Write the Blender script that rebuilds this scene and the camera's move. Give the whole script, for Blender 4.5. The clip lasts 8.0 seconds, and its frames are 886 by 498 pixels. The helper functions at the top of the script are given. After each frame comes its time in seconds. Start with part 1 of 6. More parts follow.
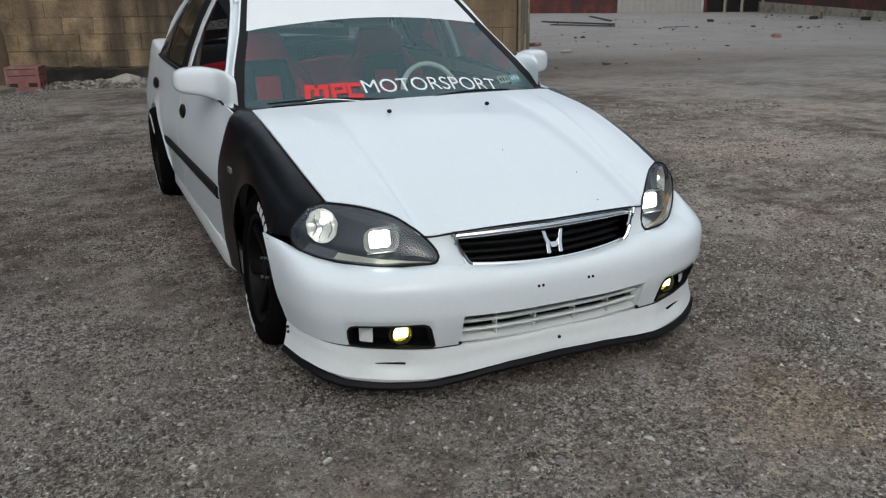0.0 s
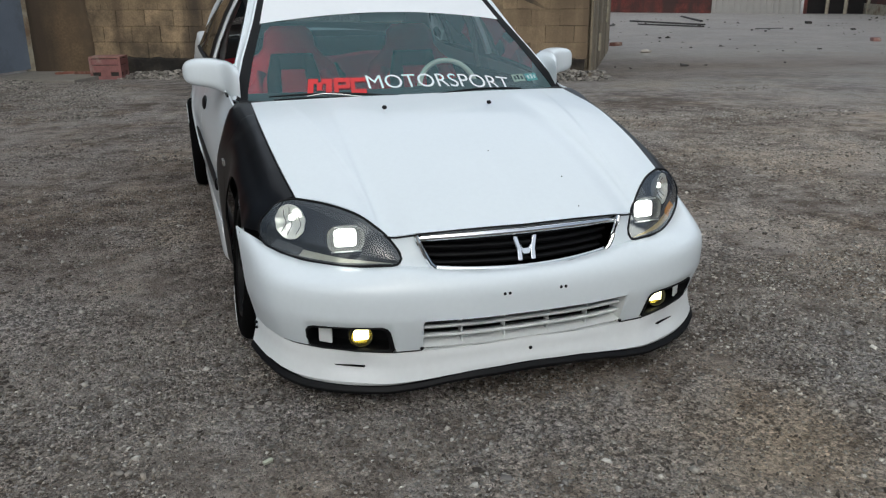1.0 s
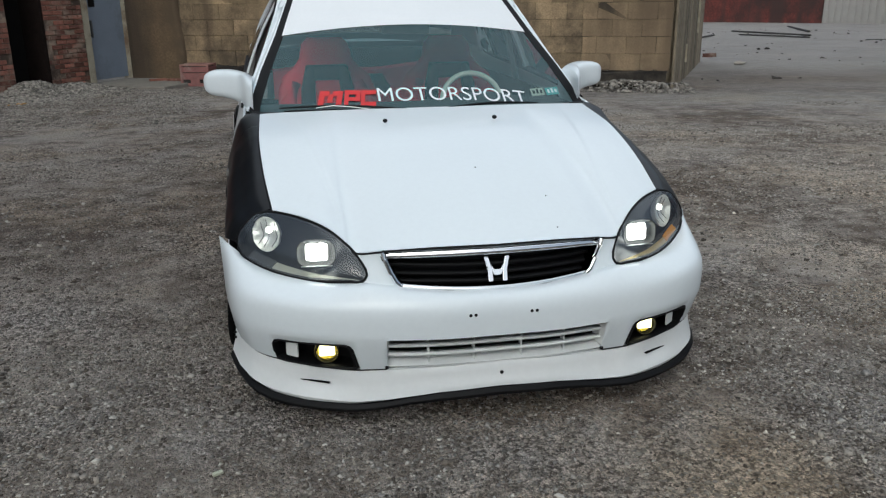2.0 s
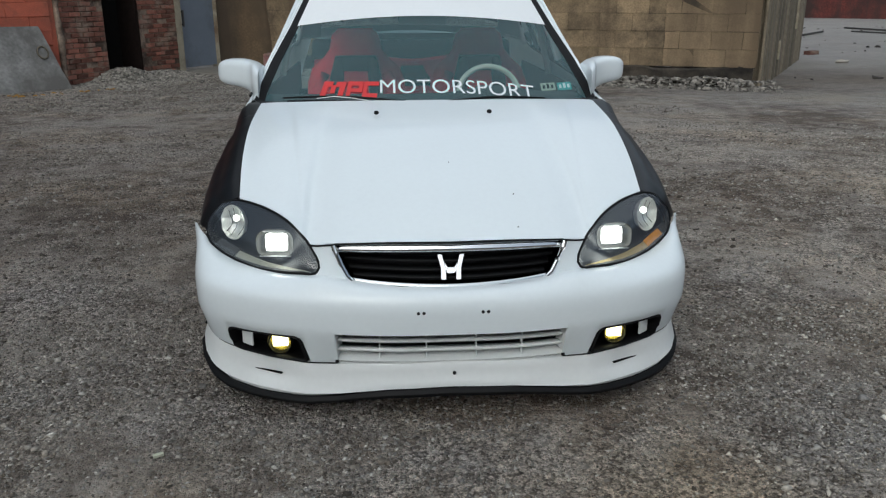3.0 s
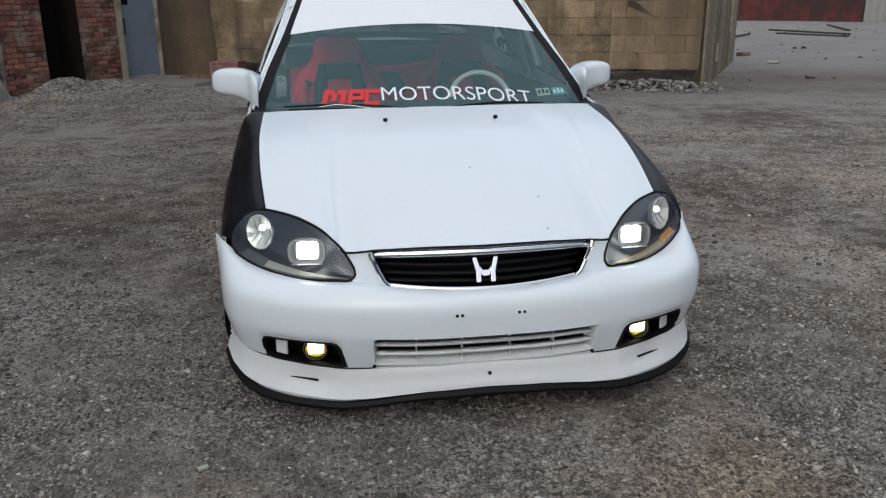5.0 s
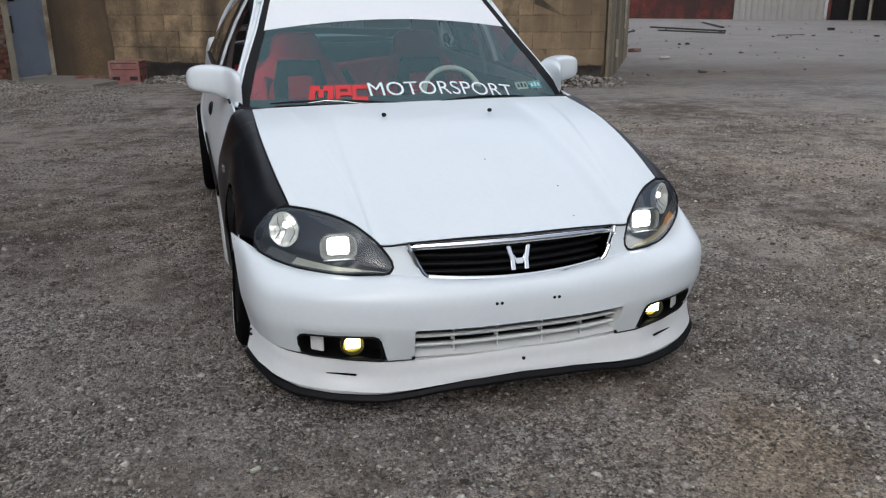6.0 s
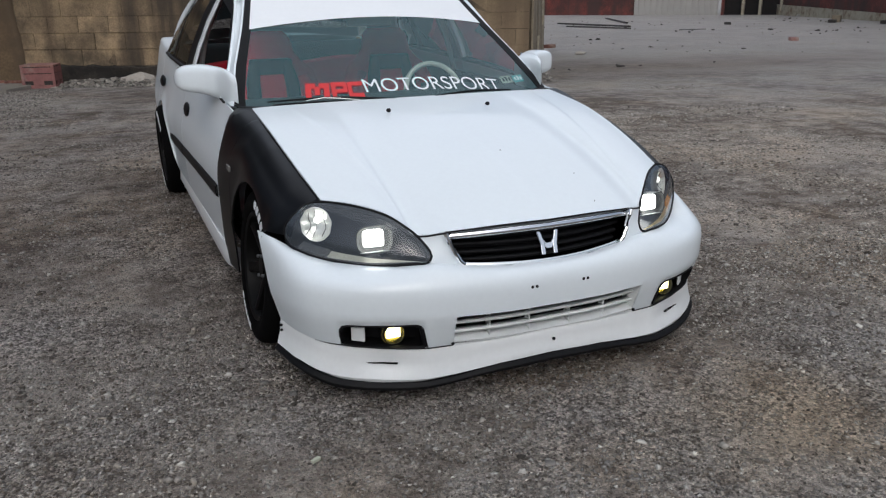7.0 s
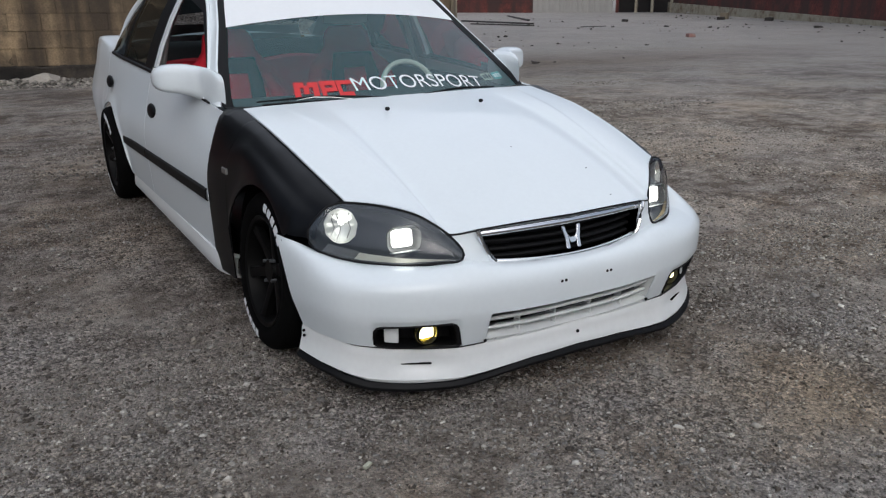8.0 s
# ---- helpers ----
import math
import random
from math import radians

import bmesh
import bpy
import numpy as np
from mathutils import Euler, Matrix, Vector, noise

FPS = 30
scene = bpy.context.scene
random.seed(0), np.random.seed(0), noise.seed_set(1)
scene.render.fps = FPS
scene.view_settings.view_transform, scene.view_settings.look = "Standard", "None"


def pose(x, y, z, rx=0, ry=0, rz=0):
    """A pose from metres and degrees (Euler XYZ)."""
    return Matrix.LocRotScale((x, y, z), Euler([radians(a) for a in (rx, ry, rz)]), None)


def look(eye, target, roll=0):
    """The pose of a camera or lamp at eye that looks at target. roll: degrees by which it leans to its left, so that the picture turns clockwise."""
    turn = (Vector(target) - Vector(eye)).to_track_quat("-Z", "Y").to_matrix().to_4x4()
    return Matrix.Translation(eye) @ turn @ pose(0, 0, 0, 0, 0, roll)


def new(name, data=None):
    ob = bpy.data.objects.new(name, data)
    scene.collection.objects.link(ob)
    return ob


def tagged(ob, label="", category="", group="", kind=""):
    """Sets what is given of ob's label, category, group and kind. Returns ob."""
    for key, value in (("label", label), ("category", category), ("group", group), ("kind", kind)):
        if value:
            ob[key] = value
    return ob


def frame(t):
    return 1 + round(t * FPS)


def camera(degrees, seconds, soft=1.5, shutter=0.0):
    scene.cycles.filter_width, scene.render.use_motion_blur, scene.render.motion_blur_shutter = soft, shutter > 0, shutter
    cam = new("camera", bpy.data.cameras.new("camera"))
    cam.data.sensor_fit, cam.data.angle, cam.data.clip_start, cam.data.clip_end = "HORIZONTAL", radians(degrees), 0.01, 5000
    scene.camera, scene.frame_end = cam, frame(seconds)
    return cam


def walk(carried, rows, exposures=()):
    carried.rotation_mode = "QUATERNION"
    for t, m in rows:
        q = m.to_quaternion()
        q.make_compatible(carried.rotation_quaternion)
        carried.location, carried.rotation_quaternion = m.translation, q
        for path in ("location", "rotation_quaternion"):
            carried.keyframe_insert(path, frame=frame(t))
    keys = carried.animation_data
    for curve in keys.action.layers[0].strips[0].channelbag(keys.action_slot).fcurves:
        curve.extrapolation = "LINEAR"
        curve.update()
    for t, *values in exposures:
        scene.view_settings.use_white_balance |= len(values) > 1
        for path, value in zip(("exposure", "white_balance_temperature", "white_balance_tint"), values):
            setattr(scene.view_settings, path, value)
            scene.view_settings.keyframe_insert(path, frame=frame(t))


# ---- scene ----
cam = camera(57.6, 8.0, 1.25)
PATH = [
    (0, (-1.349, -2.053, 1.277), (-0.572, -0.317, 0.66), -0.9),
    (0.5, (-1.182, -2.097, 1.258), (-0.49, -0.325, 0.642), -0.5),
    (1, (-0.979, -2.106, 1.262), (-0.393, -0.297, 0.641), -0.3),
    (1.5, (-0.781, -2.132, 1.275), (-0.308, -0.283, 0.677), -0.5),
    (3, (-0.176, -2.148, 1.264), (-0.046, -0.249, 0.65), -0.1),
    (3.5, (0.0, -2.073, 1.275), (0.046, -0.174, 0.648), -0.1),
    (4, (-0.076, -2.101, 1.271), (0.008, -0.204, 0.645), -0.1),
    (4.5, (-0.255, -2.178, 1.278), (-0.087, -0.281, 0.669), -0.3),
    (6, (-0.897, -2.115, 1.27), (-0.355, -0.289, 0.661), -0.2),
    (6.5, (-1.099, -2.101, 1.248), (-0.443, -0.315, 0.632), -0.1),
    (7, (-1.284, -2.069, 1.268), (-0.539, -0.317, 0.654), -0.6),
    (7.5, (-1.439, -1.998, 1.268), (-0.597, -0.291, 0.654), -0.5),
    (8, (-1.634, -1.885, 1.27), (-0.678, -0.242, 0.649), -0.4),
]
LOOK = [(0, 0.06, 6050, 6), (1.5, 0.10, 6000, 5), (3.0, -0.02, 5950, 4), (3.5, -0.05, 5950, 4), (4.0, -0.05, 5950, 5), (4.5, -0.03, 5950, 7), (6.0, 0.10, 6000, 10), (8, 0.06, 6000, 10)]
walk(cam, [(t, look(eye, target, roll)) for t, eye, target, roll in PATH], LOOK)
# ---------------------------------------------------------------- world and light
world = bpy.data.worlds.new("overcast_sky")
scene.world = world
world.use_nodes = True
wn, wl = world.node_tree.nodes, world.node_tree.links
sky = wn.new("ShaderNodeTexSky")
sky.sky_type = "NISHITA"
sky.sun_disc = False
sky.sun_elevation, sky.sun_rotation = radians(38), radians(200)
sky.dust_density, sky.ozone_density = 4.0, 1.0
grey = wn.new("ShaderNodeHueSaturation")
grey.inputs["Saturation"].default_value = 0.55
wl.new(sky.outputs[0], grey.inputs["Color"])
wl.new(grey.outputs[0], wn["Background"].inputs["Color"])
wn["Background"].inputs["Strength"].default_value = 0.113
sun_data = bpy.data.lights.new("sun", "SUN")
sun_data.energy, sun_data.angle, sun_data.color = 1.05, radians(100), (1.0, 0.98, 0.96)
sun = new("sun", sun_data)
sun.matrix_world = look((2.5, 3.5, 10), (0, 1, 0))

# ---------------------------------------------------------------- materials


def srgb(r, g, b):
    f = lambda c: ((c / 255 + 0.055) / 1.055) ** 2.4 if c > 10 else c / 255 / 12.92
    return (f(r), f(g), f(b), 1)


def mat(name, base, rough=0.5, metal=0.0, vary=0.15, scale=6.0, fine=60.0, bump=0.0, coat=0.0, dirt=None, dirt_at=0.6, emit=0.0, rand=0.0, spec=0.5, streak=None, coat_rough=0.06):
    """A surface with a base colour varied at two scales, fine relief, a dirt tone and a tone of its own for each piece."""
    m = bpy.data.materials.new(name)
    m.use_nodes = True
    n, l = m.node_tree.nodes, m.node_tree.links
    b = n["Principled BSDF"]
    base = base if len(base) == 4 else (*base, 1)
    b.inputs["Roughness"].default_value, b.inputs["Metallic"].default_value = rough, metal
    b.inputs["Coat Weight"].default_value, b.inputs["Coat Roughness"].default_value = coat, coat_rough
    b.inputs["Specular IOR Level"].default_value = spec
    tc = n.new("ShaderNodeNewGeometry")
    big, small = n.new("ShaderNodeTexNoise"), n.new("ShaderNodeTexNoise")
    big.inputs["Scale"].default_value, small.inputs["Scale"].default_value = scale, fine
    big.inputs["Detail"].default_value, small.inputs["Detail"].default_value = 5, 3
    for t in (big, small):
        l.new(tc.outputs["Position"], t.inputs["Vector"])
    add = n.new("ShaderNodeMath")
    add.operation = "ADD"
    l.new(big.outputs["Fac"], add.inputs[0])
    l.new(small.outputs["Fac"], add.inputs[1])
    ramp = n.new("ShaderNodeMapRange")
    ramp.inputs["From Min"].default_value, ramp.inputs["From Max"].default_value = 0.6, 1.4
    ramp.inputs["To Min"].default_value, ramp.inputs["To Max"].default_value = 1 - vary, 1 + vary
    l.new(add.outputs[0], ramp.inputs["Value"])
    hsv = n.new("ShaderNodeHueSaturation")
    hsv.inputs["Color"].default_value = base
    l.new(ramp.outputs[0], hsv.inputs["Value"])
    out = hsv.outputs[0]
    if rand:
        info = n.new("ShaderNodeObjectInfo")
        rr = n.new("ShaderNodeMapRange")
        rr.inputs["To Min"].default_value, rr.inputs["To Max"].default_value = 1 - rand, 1 + rand
        l.new(info.outputs["Random"], rr.inputs["Value"])
        h2 = n.new("ShaderNodeHueSaturation")
        l.new(rr.outputs[0], h2.inputs["Value"])
        l.new(out, h2.inputs["Color"])
        out = h2.outputs[0]
    if dirt:
        spot = n.new("ShaderNodeTexNoise")
        spot.inputs["Scale"].default_value, spot.inputs["Detail"].default_value = scale * 0.35, 8
        spot.inputs["Roughness"].default_value = 0.7
        l.new(tc.outputs["Position"], spot.inputs["Vector"])
        cut = n.new("ShaderNodeMapRange")
        cut.inputs["From Min"].default_value, cut.inputs["From Max"].default_value = dirt_at - 0.08, dirt_at + 0.1
        l.new(spot.outputs["Fac"], cut.inputs["Value"])
        mix = n.new("ShaderNodeMix")
        mix.data_type = "RGBA"
        l.new(cut.outputs[0], mix.inputs["Factor"])
        l.new(out, mix.inputs["A"])
        mix.inputs["B"].default_value = dirt if len(dirt) == 4 else (*dirt, 1)
        out = mix.outputs["Result"]
    if streak:
        # long stains that run down the wall
        mp, sn, sc, sm = n.new("ShaderNodeMapping"), n.new("ShaderNodeTexNoise"), n.new("ShaderNodeMapRange"), n.new("ShaderNodeMix")
        mp.inputs["Scale"].default_value = (1.3, 1.3, 0.10)
        sn.inputs["Scale"].default_value, sn.inputs["Detail"].default_value = 1.0, 6
        sc.inputs["From Min"].default_value, sc.inputs["From Max"].default_value, sc.inputs["To Max"].default_value = 0.47, 0.62, 0.90
        sm.data_type = "RGBA"
        sm.inputs["B"].default_value = (*streak, 1)
        l.new(tc.outputs["Position"], mp.inputs["Vector"])
        l.new(mp.outputs[0], sn.inputs["Vector"])
        l.new(sn.outputs["Fac"], sc.inputs["Value"])
        l.new(sc.outputs[0], sm.inputs["Factor"])
        l.new(out, sm.inputs["A"])
        out = sm.outputs["Result"]
    l.new(out, b.inputs["Base Color"])
    if bump:
        bn = n.new("ShaderNodeBump")
        bn.inputs["Strength"].default_value, bn.inputs["Distance"].default_value = min(1, bump), 0.01
        l.new(add.outputs[0], bn.inputs["Height"])
        l.new(bn.outputs[0], b.inputs["Normal"])
    if emit:
        b.inputs["Emission Color"].default_value, b.inputs["Emission Strength"].default_value = base, emit
    return m


def glass_mat(name, tint, rough=0.0, ior=1.45, haze=0.0, sheen_tone=(0.45, 0.52, 0.52)):
    """Clear pane: mostly see-through, with a Fresnel gloss and a diffuse film painting sky sheen."""
    m = bpy.data.materials.new(name)
    m.use_nodes = True
    n, l = m.node_tree.nodes, m.node_tree.links
    n.remove(n["Principled BSDF"])
    clear, gloss, mix, fres, pale_layer, film = (n.new("ShaderNode" + k) for k in ("BsdfTransparent", "BsdfGlossy", "MixShader", "Fresnel", "BsdfDiffuse", "MixShader"))
    clear.inputs["Color"].default_value = (*tint, 1)
    # the sky's veil on the pane, put in as diffuse colour
    pale_layer.inputs["Color"].default_value = (*sheen_tone, 1)
    film.inputs[0].default_value = haze
    gloss.inputs["Roughness"].default_value = rough
    fres.inputs["IOR"].default_value = ior
    l.new(clear.outputs[0], film.inputs[1])
    l.new(pale_layer.outputs[0], film.inputs[2])
    l.new(fres.outputs[0], mix.inputs[0])
    l.new(film.outputs[0], mix.inputs[1])
    l.new(gloss.outputs[0], mix.inputs[2])
    l.new(mix.outputs[0], n["Material Output"].inputs["Surface"])
    return m


WHITE = mat("white_car_paint", (0.745, 0.80, 0.82), 0.38, vary=0.02, scale=2, coat=0.65, spec=0.25, coat_rough=0.045)
LIPWHITE = mat("white_lip_paint", (0.74, 0.76, 0.75), 0.4, vary=0.03, scale=4, coat=0.2)
BLACKPAINT = mat("satin_black_paint", (0.0020, 0.0024, 0.0034), 0.36, vary=0.2, scale=5, spec=0.24)
TRIM = mat("black_plastic_trim", (0.004, 0.004, 0.0045), 0.55, vary=0.2, spec=0.2)
RUBBER = mat("tyre_rubber", (0.0035, 0.0035, 0.0035), 0.85, vary=0.3, fine=120, spec=0.04)
CHROME = mat("chrome", (0.82, 0.83, 0.84), 0.07, metal=1.0, vary=0.02)
RIM = mat("black_wheel_paint", (0.003, 0.003, 0.003), 0.5, vary=0.2, spec=0.12)
LAMPBLACK = mat("black_lamp_housing", (0.02, 0.021, 0.022), 0.35, vary=0.15)
YELLOWBOWL = mat("yellow_fog_reflector", (0.62, 0.55, 0.22), 0.22, metal=0.9, vary=0.08, scale=40)
SATINCHROME = mat("satin_lamp_chrome", (0.80, 0.81, 0.78), 0.32, metal=0.75, vary=0.06, scale=40)
PALECHROME = mat("yellowed_lamp_chrome", (0.62, 0.62, 0.52), 0.35, metal=0.35, vary=0.08, scale=30)
GOLDSTRIP = mat("golden_lamp_strip", (0.62, 0.50, 0.24), 0.32, metal=0.5, vary=0.08, scale=30)
GOLDBOWL = mat("golden_lamp_bowl", (0.055, 0.055, 0.048), 0.40, metal=0.4, vary=0.08, scale=30)
BOWL = mat("dull_lamp_bowl", (0.10, 0.105, 0.11), 0.35, metal=0.3, vary=0.1)
AMBER = mat("amber_reflector", (0.85, 0.36, 0.05), 0.25, vary=0.1, scale=30)
BULB = mat("lit_headlamp", (1.0, 0.97, 0.88), 0.3, vary=0, emit=5.0)
PARKBULB = mat("lit_corner_bulb", (1.0, 0.96, 0.84), 0.3, vary=0, emit=5.0)
FOGBULB = mat("lit_fog_lamp", (1.0, 0.92, 0.50), 0.3, vary=0, emit=3.0)
GLASS = glass_mat("windscreen_glass", (0.82, 0.95, 0.95), ior=1.46, haze=0.165, sheen_tone=(0.16, 0.36, 0.40))
SIDEGLASS = glass_mat("side_glass", (0.34, 0.42, 0.42), ior=1.40, haze=0.02, sheen_tone=(0.12, 0.24, 0.25))
REARGLASS = glass_mat("rear_glass", (0.50, 0.60, 0.60), ior=1.45, haze=0.02)
LENS = glass_mat("clear_lens", (0.94, 0.95, 0.95), ior=1.62, haze=0.085, sheen_tone=(0.34, 0.42, 0.52))
REDCLOTH = mat("red_seat_cloth", (0.68, 0.012, 0.032), 0.8, vary=0.15, scale=10, bump=0.1)
BLACKCLOTH = mat("black_seat_cloth", (0.015, 0.016, 0.017), 0.85, vary=0.2)
DASH = mat("dark_grey_dashboard", (0.03, 0.033, 0.034), 0.7, vary=0.15)
HEADLINER = mat("grey_headliner", (0.30, 0.31, 0.30), 0.9, vary=0.1)
CREAM = mat("cream_leather", (0.66, 0.64, 0.55), 0.55, vary=0.05)
WHITEVINYL = mat("white_vinyl", (0.80, 0.82, 0.83), 0.4, vary=0.02)
REDVINYL = mat("red_vinyl", (0.62, 0.02, 0.02), 0.4, vary=0.03)
TEAL = mat("teal_sticker", (0.05, 0.35, 0.33), 0.5, vary=0.05)
STICKER = mat("pale_sticker", (0.42, 0.43, 0.33), 0.5, vary=0.05)
DARKUNDER = mat("underbody_black", (0.004, 0.004, 0.004), 0.9, vary=0.2, spec=0.05)

BLOCK = mat("tan_concrete_block", (0.262, 0.192, 0.114), 0.9, vary=0.40, scale=3, fine=40, bump=0.6, dirt=(0.088, 0.068, 0.044), dirt_at=0.54, rand=0.30, streak=(0.042, 0.032, 0.023))
MORTAR = mat("mortar", (0.240, 0.178, 0.106), 0.95, vary=0.3, scale=3, bump=0.4, dirt=(0.060, 0.047, 0.032), dirt_at=0.50, streak=(0.040, 0.031, 0.022))
CONCRETE = mat("stained_concrete", (0.265, 0.194, 0.116), 0.9, vary=0.35, scale=2.5, fine=50, bump=0.5, dirt=(0.105, 0.078, 0.048), dirt_at=0.52, streak=(0.125, 0.090, 0.056), rand=0.16)
FOUNDATION = mat("dark_footing", (0.075, 0.062, 0.048), 0.9, vary=0.5, scale=3, bump=0.6, dirt=(0.020, 0.018, 0.016), dirt_at=0.50)
BRICK = mat("old_red_brick", (0.200, 0.080, 0.056), 0.9, vary=0.45, scale=9, fine=70, bump=0.6, dirt=(0.27, 0.20, 0.155), dirt_at=0.57, rand=0.55)
PALEMORTAR = mat("pale_lime_mortar", (0.27, 0.205, 0.155), 0.95, vary=0.45, scale=7, bump=0.6, dirt=(0.060, 0.042, 0.032), dirt_at=0.50)
REDPAINT = mat("red_painted_block", (0.42, 0.105, 0.060), 0.75, vary=0.2, scale=3, bump=0.3, dirt=(0.20, 0.075, 0.05), dirt_at=0.58, rand=0.12)
FARBRICK = mat("far_red_brick", (0.135, 0.034, 0.027), 0.9, vary=0.55, scale=1.1, fine=10, bump=0.3, dirt=(0.045, 0.024, 0.021), dirt_at=0.50, streak=(0.050, 0.028, 0.025))
BLUEDOOR = mat("blue_grey_door_paint", (0.200, 0.235, 0.290), 0.55, vary=0.12, scale=3, dirt=(0.14, 0.155, 0.18), dirt_at=0.60)
FRAMEPAINT = mat("weathered_cream_paint", (0.33, 0.30, 0.23), 0.8, vary=0.2, scale=6, dirt=(0.16, 0.11, 0.07), dirt_at=0.55)
SHEETMETAL = mat("galvanised_sheet", (0.225, 0.220, 0.208), 0.5, metal=0.2, vary=0.45, scale=3, fine=22, bump=0.2, dirt=(0.115, 0.108, 0.098), dirt_at=0.50)
ROLLERDOOR = mat("grey_corrugated_door", (0.34, 0.33, 0.31), 0.7, vary=0.1, scale=2)
GREYWALL = mat("grey_unseen_wall", (0.150, 0.155, 0.158), 0.9, vary=0.2, scale=1.5, bump=0.3)
PIER = mat("brown_stained_concrete", (0.130, 0.090, 0.050), 0.9, vary=0.45, scale=2.2, fine=30, bump=0.6, dirt=(0.085, 0.060, 0.036), dirt_at=0.50, streak=(0.050, 0.036, 0.024))
# Dark tone for unseen upper walls, chosen to darken reflections in the car's paint.
UPPERDARK = mat("dark_upper_wall", (0.055, 0.056, 0.058), 0.9, vary=0.3, scale=1.5, bump=0.3)
SLAB = mat("worn_concrete_slab", (0.20, 0.185, 0.16), 0.9, vary=0.2, scale=5, bump=0.4)
REDSTONE = mat("reddish_block", (0.26, 0.135, 0.115), 0.9, vary=0.25, scale=9, bump=0.4, dirt=(0.30, 0.25, 0.21), dirt_at=0.56)
TIMBER = mat("dark_timber", (0.030, 0.026, 0.023), 0.85, vary=0.3, scale=10, bump=0.3)
GREYWOOD = mat("weathered_board", (0.165, 0.138, 0.098), 0.85, vary=0.4, scale=6, bump=0.3, rand=0.40)
RUBBLE_TONE = (0.225, 0.208, 0.182)
POSTDARK = mat("dark_post_timber", (0.012, 0.008, 0.007), 0.9, vary=0.4, scale=12, bump=0.3, spec=0.1)
# Near-black colour stands in for the shade inside open rooms and bays.
ROOMSHADE = mat("interior_shade", (0.012, 0.010, 0.010), 0.95, vary=0.3)


def island_mat(name, base, spread, rough=0.88):
    """Stones: every one has a tone of its own."""
    m = mat(name, base, rough, vary=0.2, scale=30, fine=120, bump=0.15)
    n, l = m.node_tree.nodes, m.node_tree.links
    b = n["Principled BSDF"]
    old = b.inputs["Base Color"].links[0].from_socket
    geo, rr, h = n.new("ShaderNodeNewGeometry"), n.new("ShaderNodeMapRange"), n.new("ShaderNodeHueSaturation")
    rr.inputs["To Min"].default_value, rr.inputs["To Max"].default_value = 1 - spread, 1 + spread
    l.new(geo.outputs["Random Per Island"], rr.inputs["Value"])
    l.new(rr.outputs[0], h.inputs["Value"])
    l.new(old, h.inputs["Color"])
    l.new(h.outputs[0], b.inputs["Base Color"])
    return m


DARKCHIP = island_mat("dark_litter", (0.06, 0.052, 0.046), 0.5)
RUBBLE = island_mat("limestone_rubble", RUBBLE_TONE, 0.68)
STONES = island_mat("grey_gravel_stone", (0.235, 0.222, 0.206), 0.3)
_n, _l = STONES.node_tree.nodes, STONES.node_tree.links
_h = [k for k in _n if k.bl_idname == "ShaderNodeHueSaturation" and not k.inputs["Color"].is_linked][0]
_g, _r = _n.new("ShaderNodeNewGeometry"), _n.new("ShaderNodeValToRGB")
_w = _n.new("ShaderNodeMath")
_w.operation, _w.inputs[1].default_value = "PINGPONG", 0.13
_m = _n.new("ShaderNodeMath")
_m.operation, _m.inputs[1].default_value = "MULTIPLY", 7.69
_l.new(_g.outputs["Random Per Island"], _w.inputs[0])
_l.new(_w.outputs[0], _m.inputs[0])
_l.new(_m.outputs[0], _r.inputs[0])
_e = _r.color_ramp.elements
_e[0].color, _e[1].color, _e[1].position = (0.050, 0.041, 0.032, 1), (0.52, 0.50, 0.45, 1), 1.0
for _p, _c in ((0.25, (0.135, 0.113, 0.090, 1)), (0.5, (0.200, 0.190, 0.178, 1)), (0.75, (0.265, 0.238, 0.198, 1)), (0.93, (0.36, 0.345, 0.315, 1))):
    _k = _e.new(_p)
    _k.color = _c
_l.new(_r.outputs[0], _h.inputs["Color"])


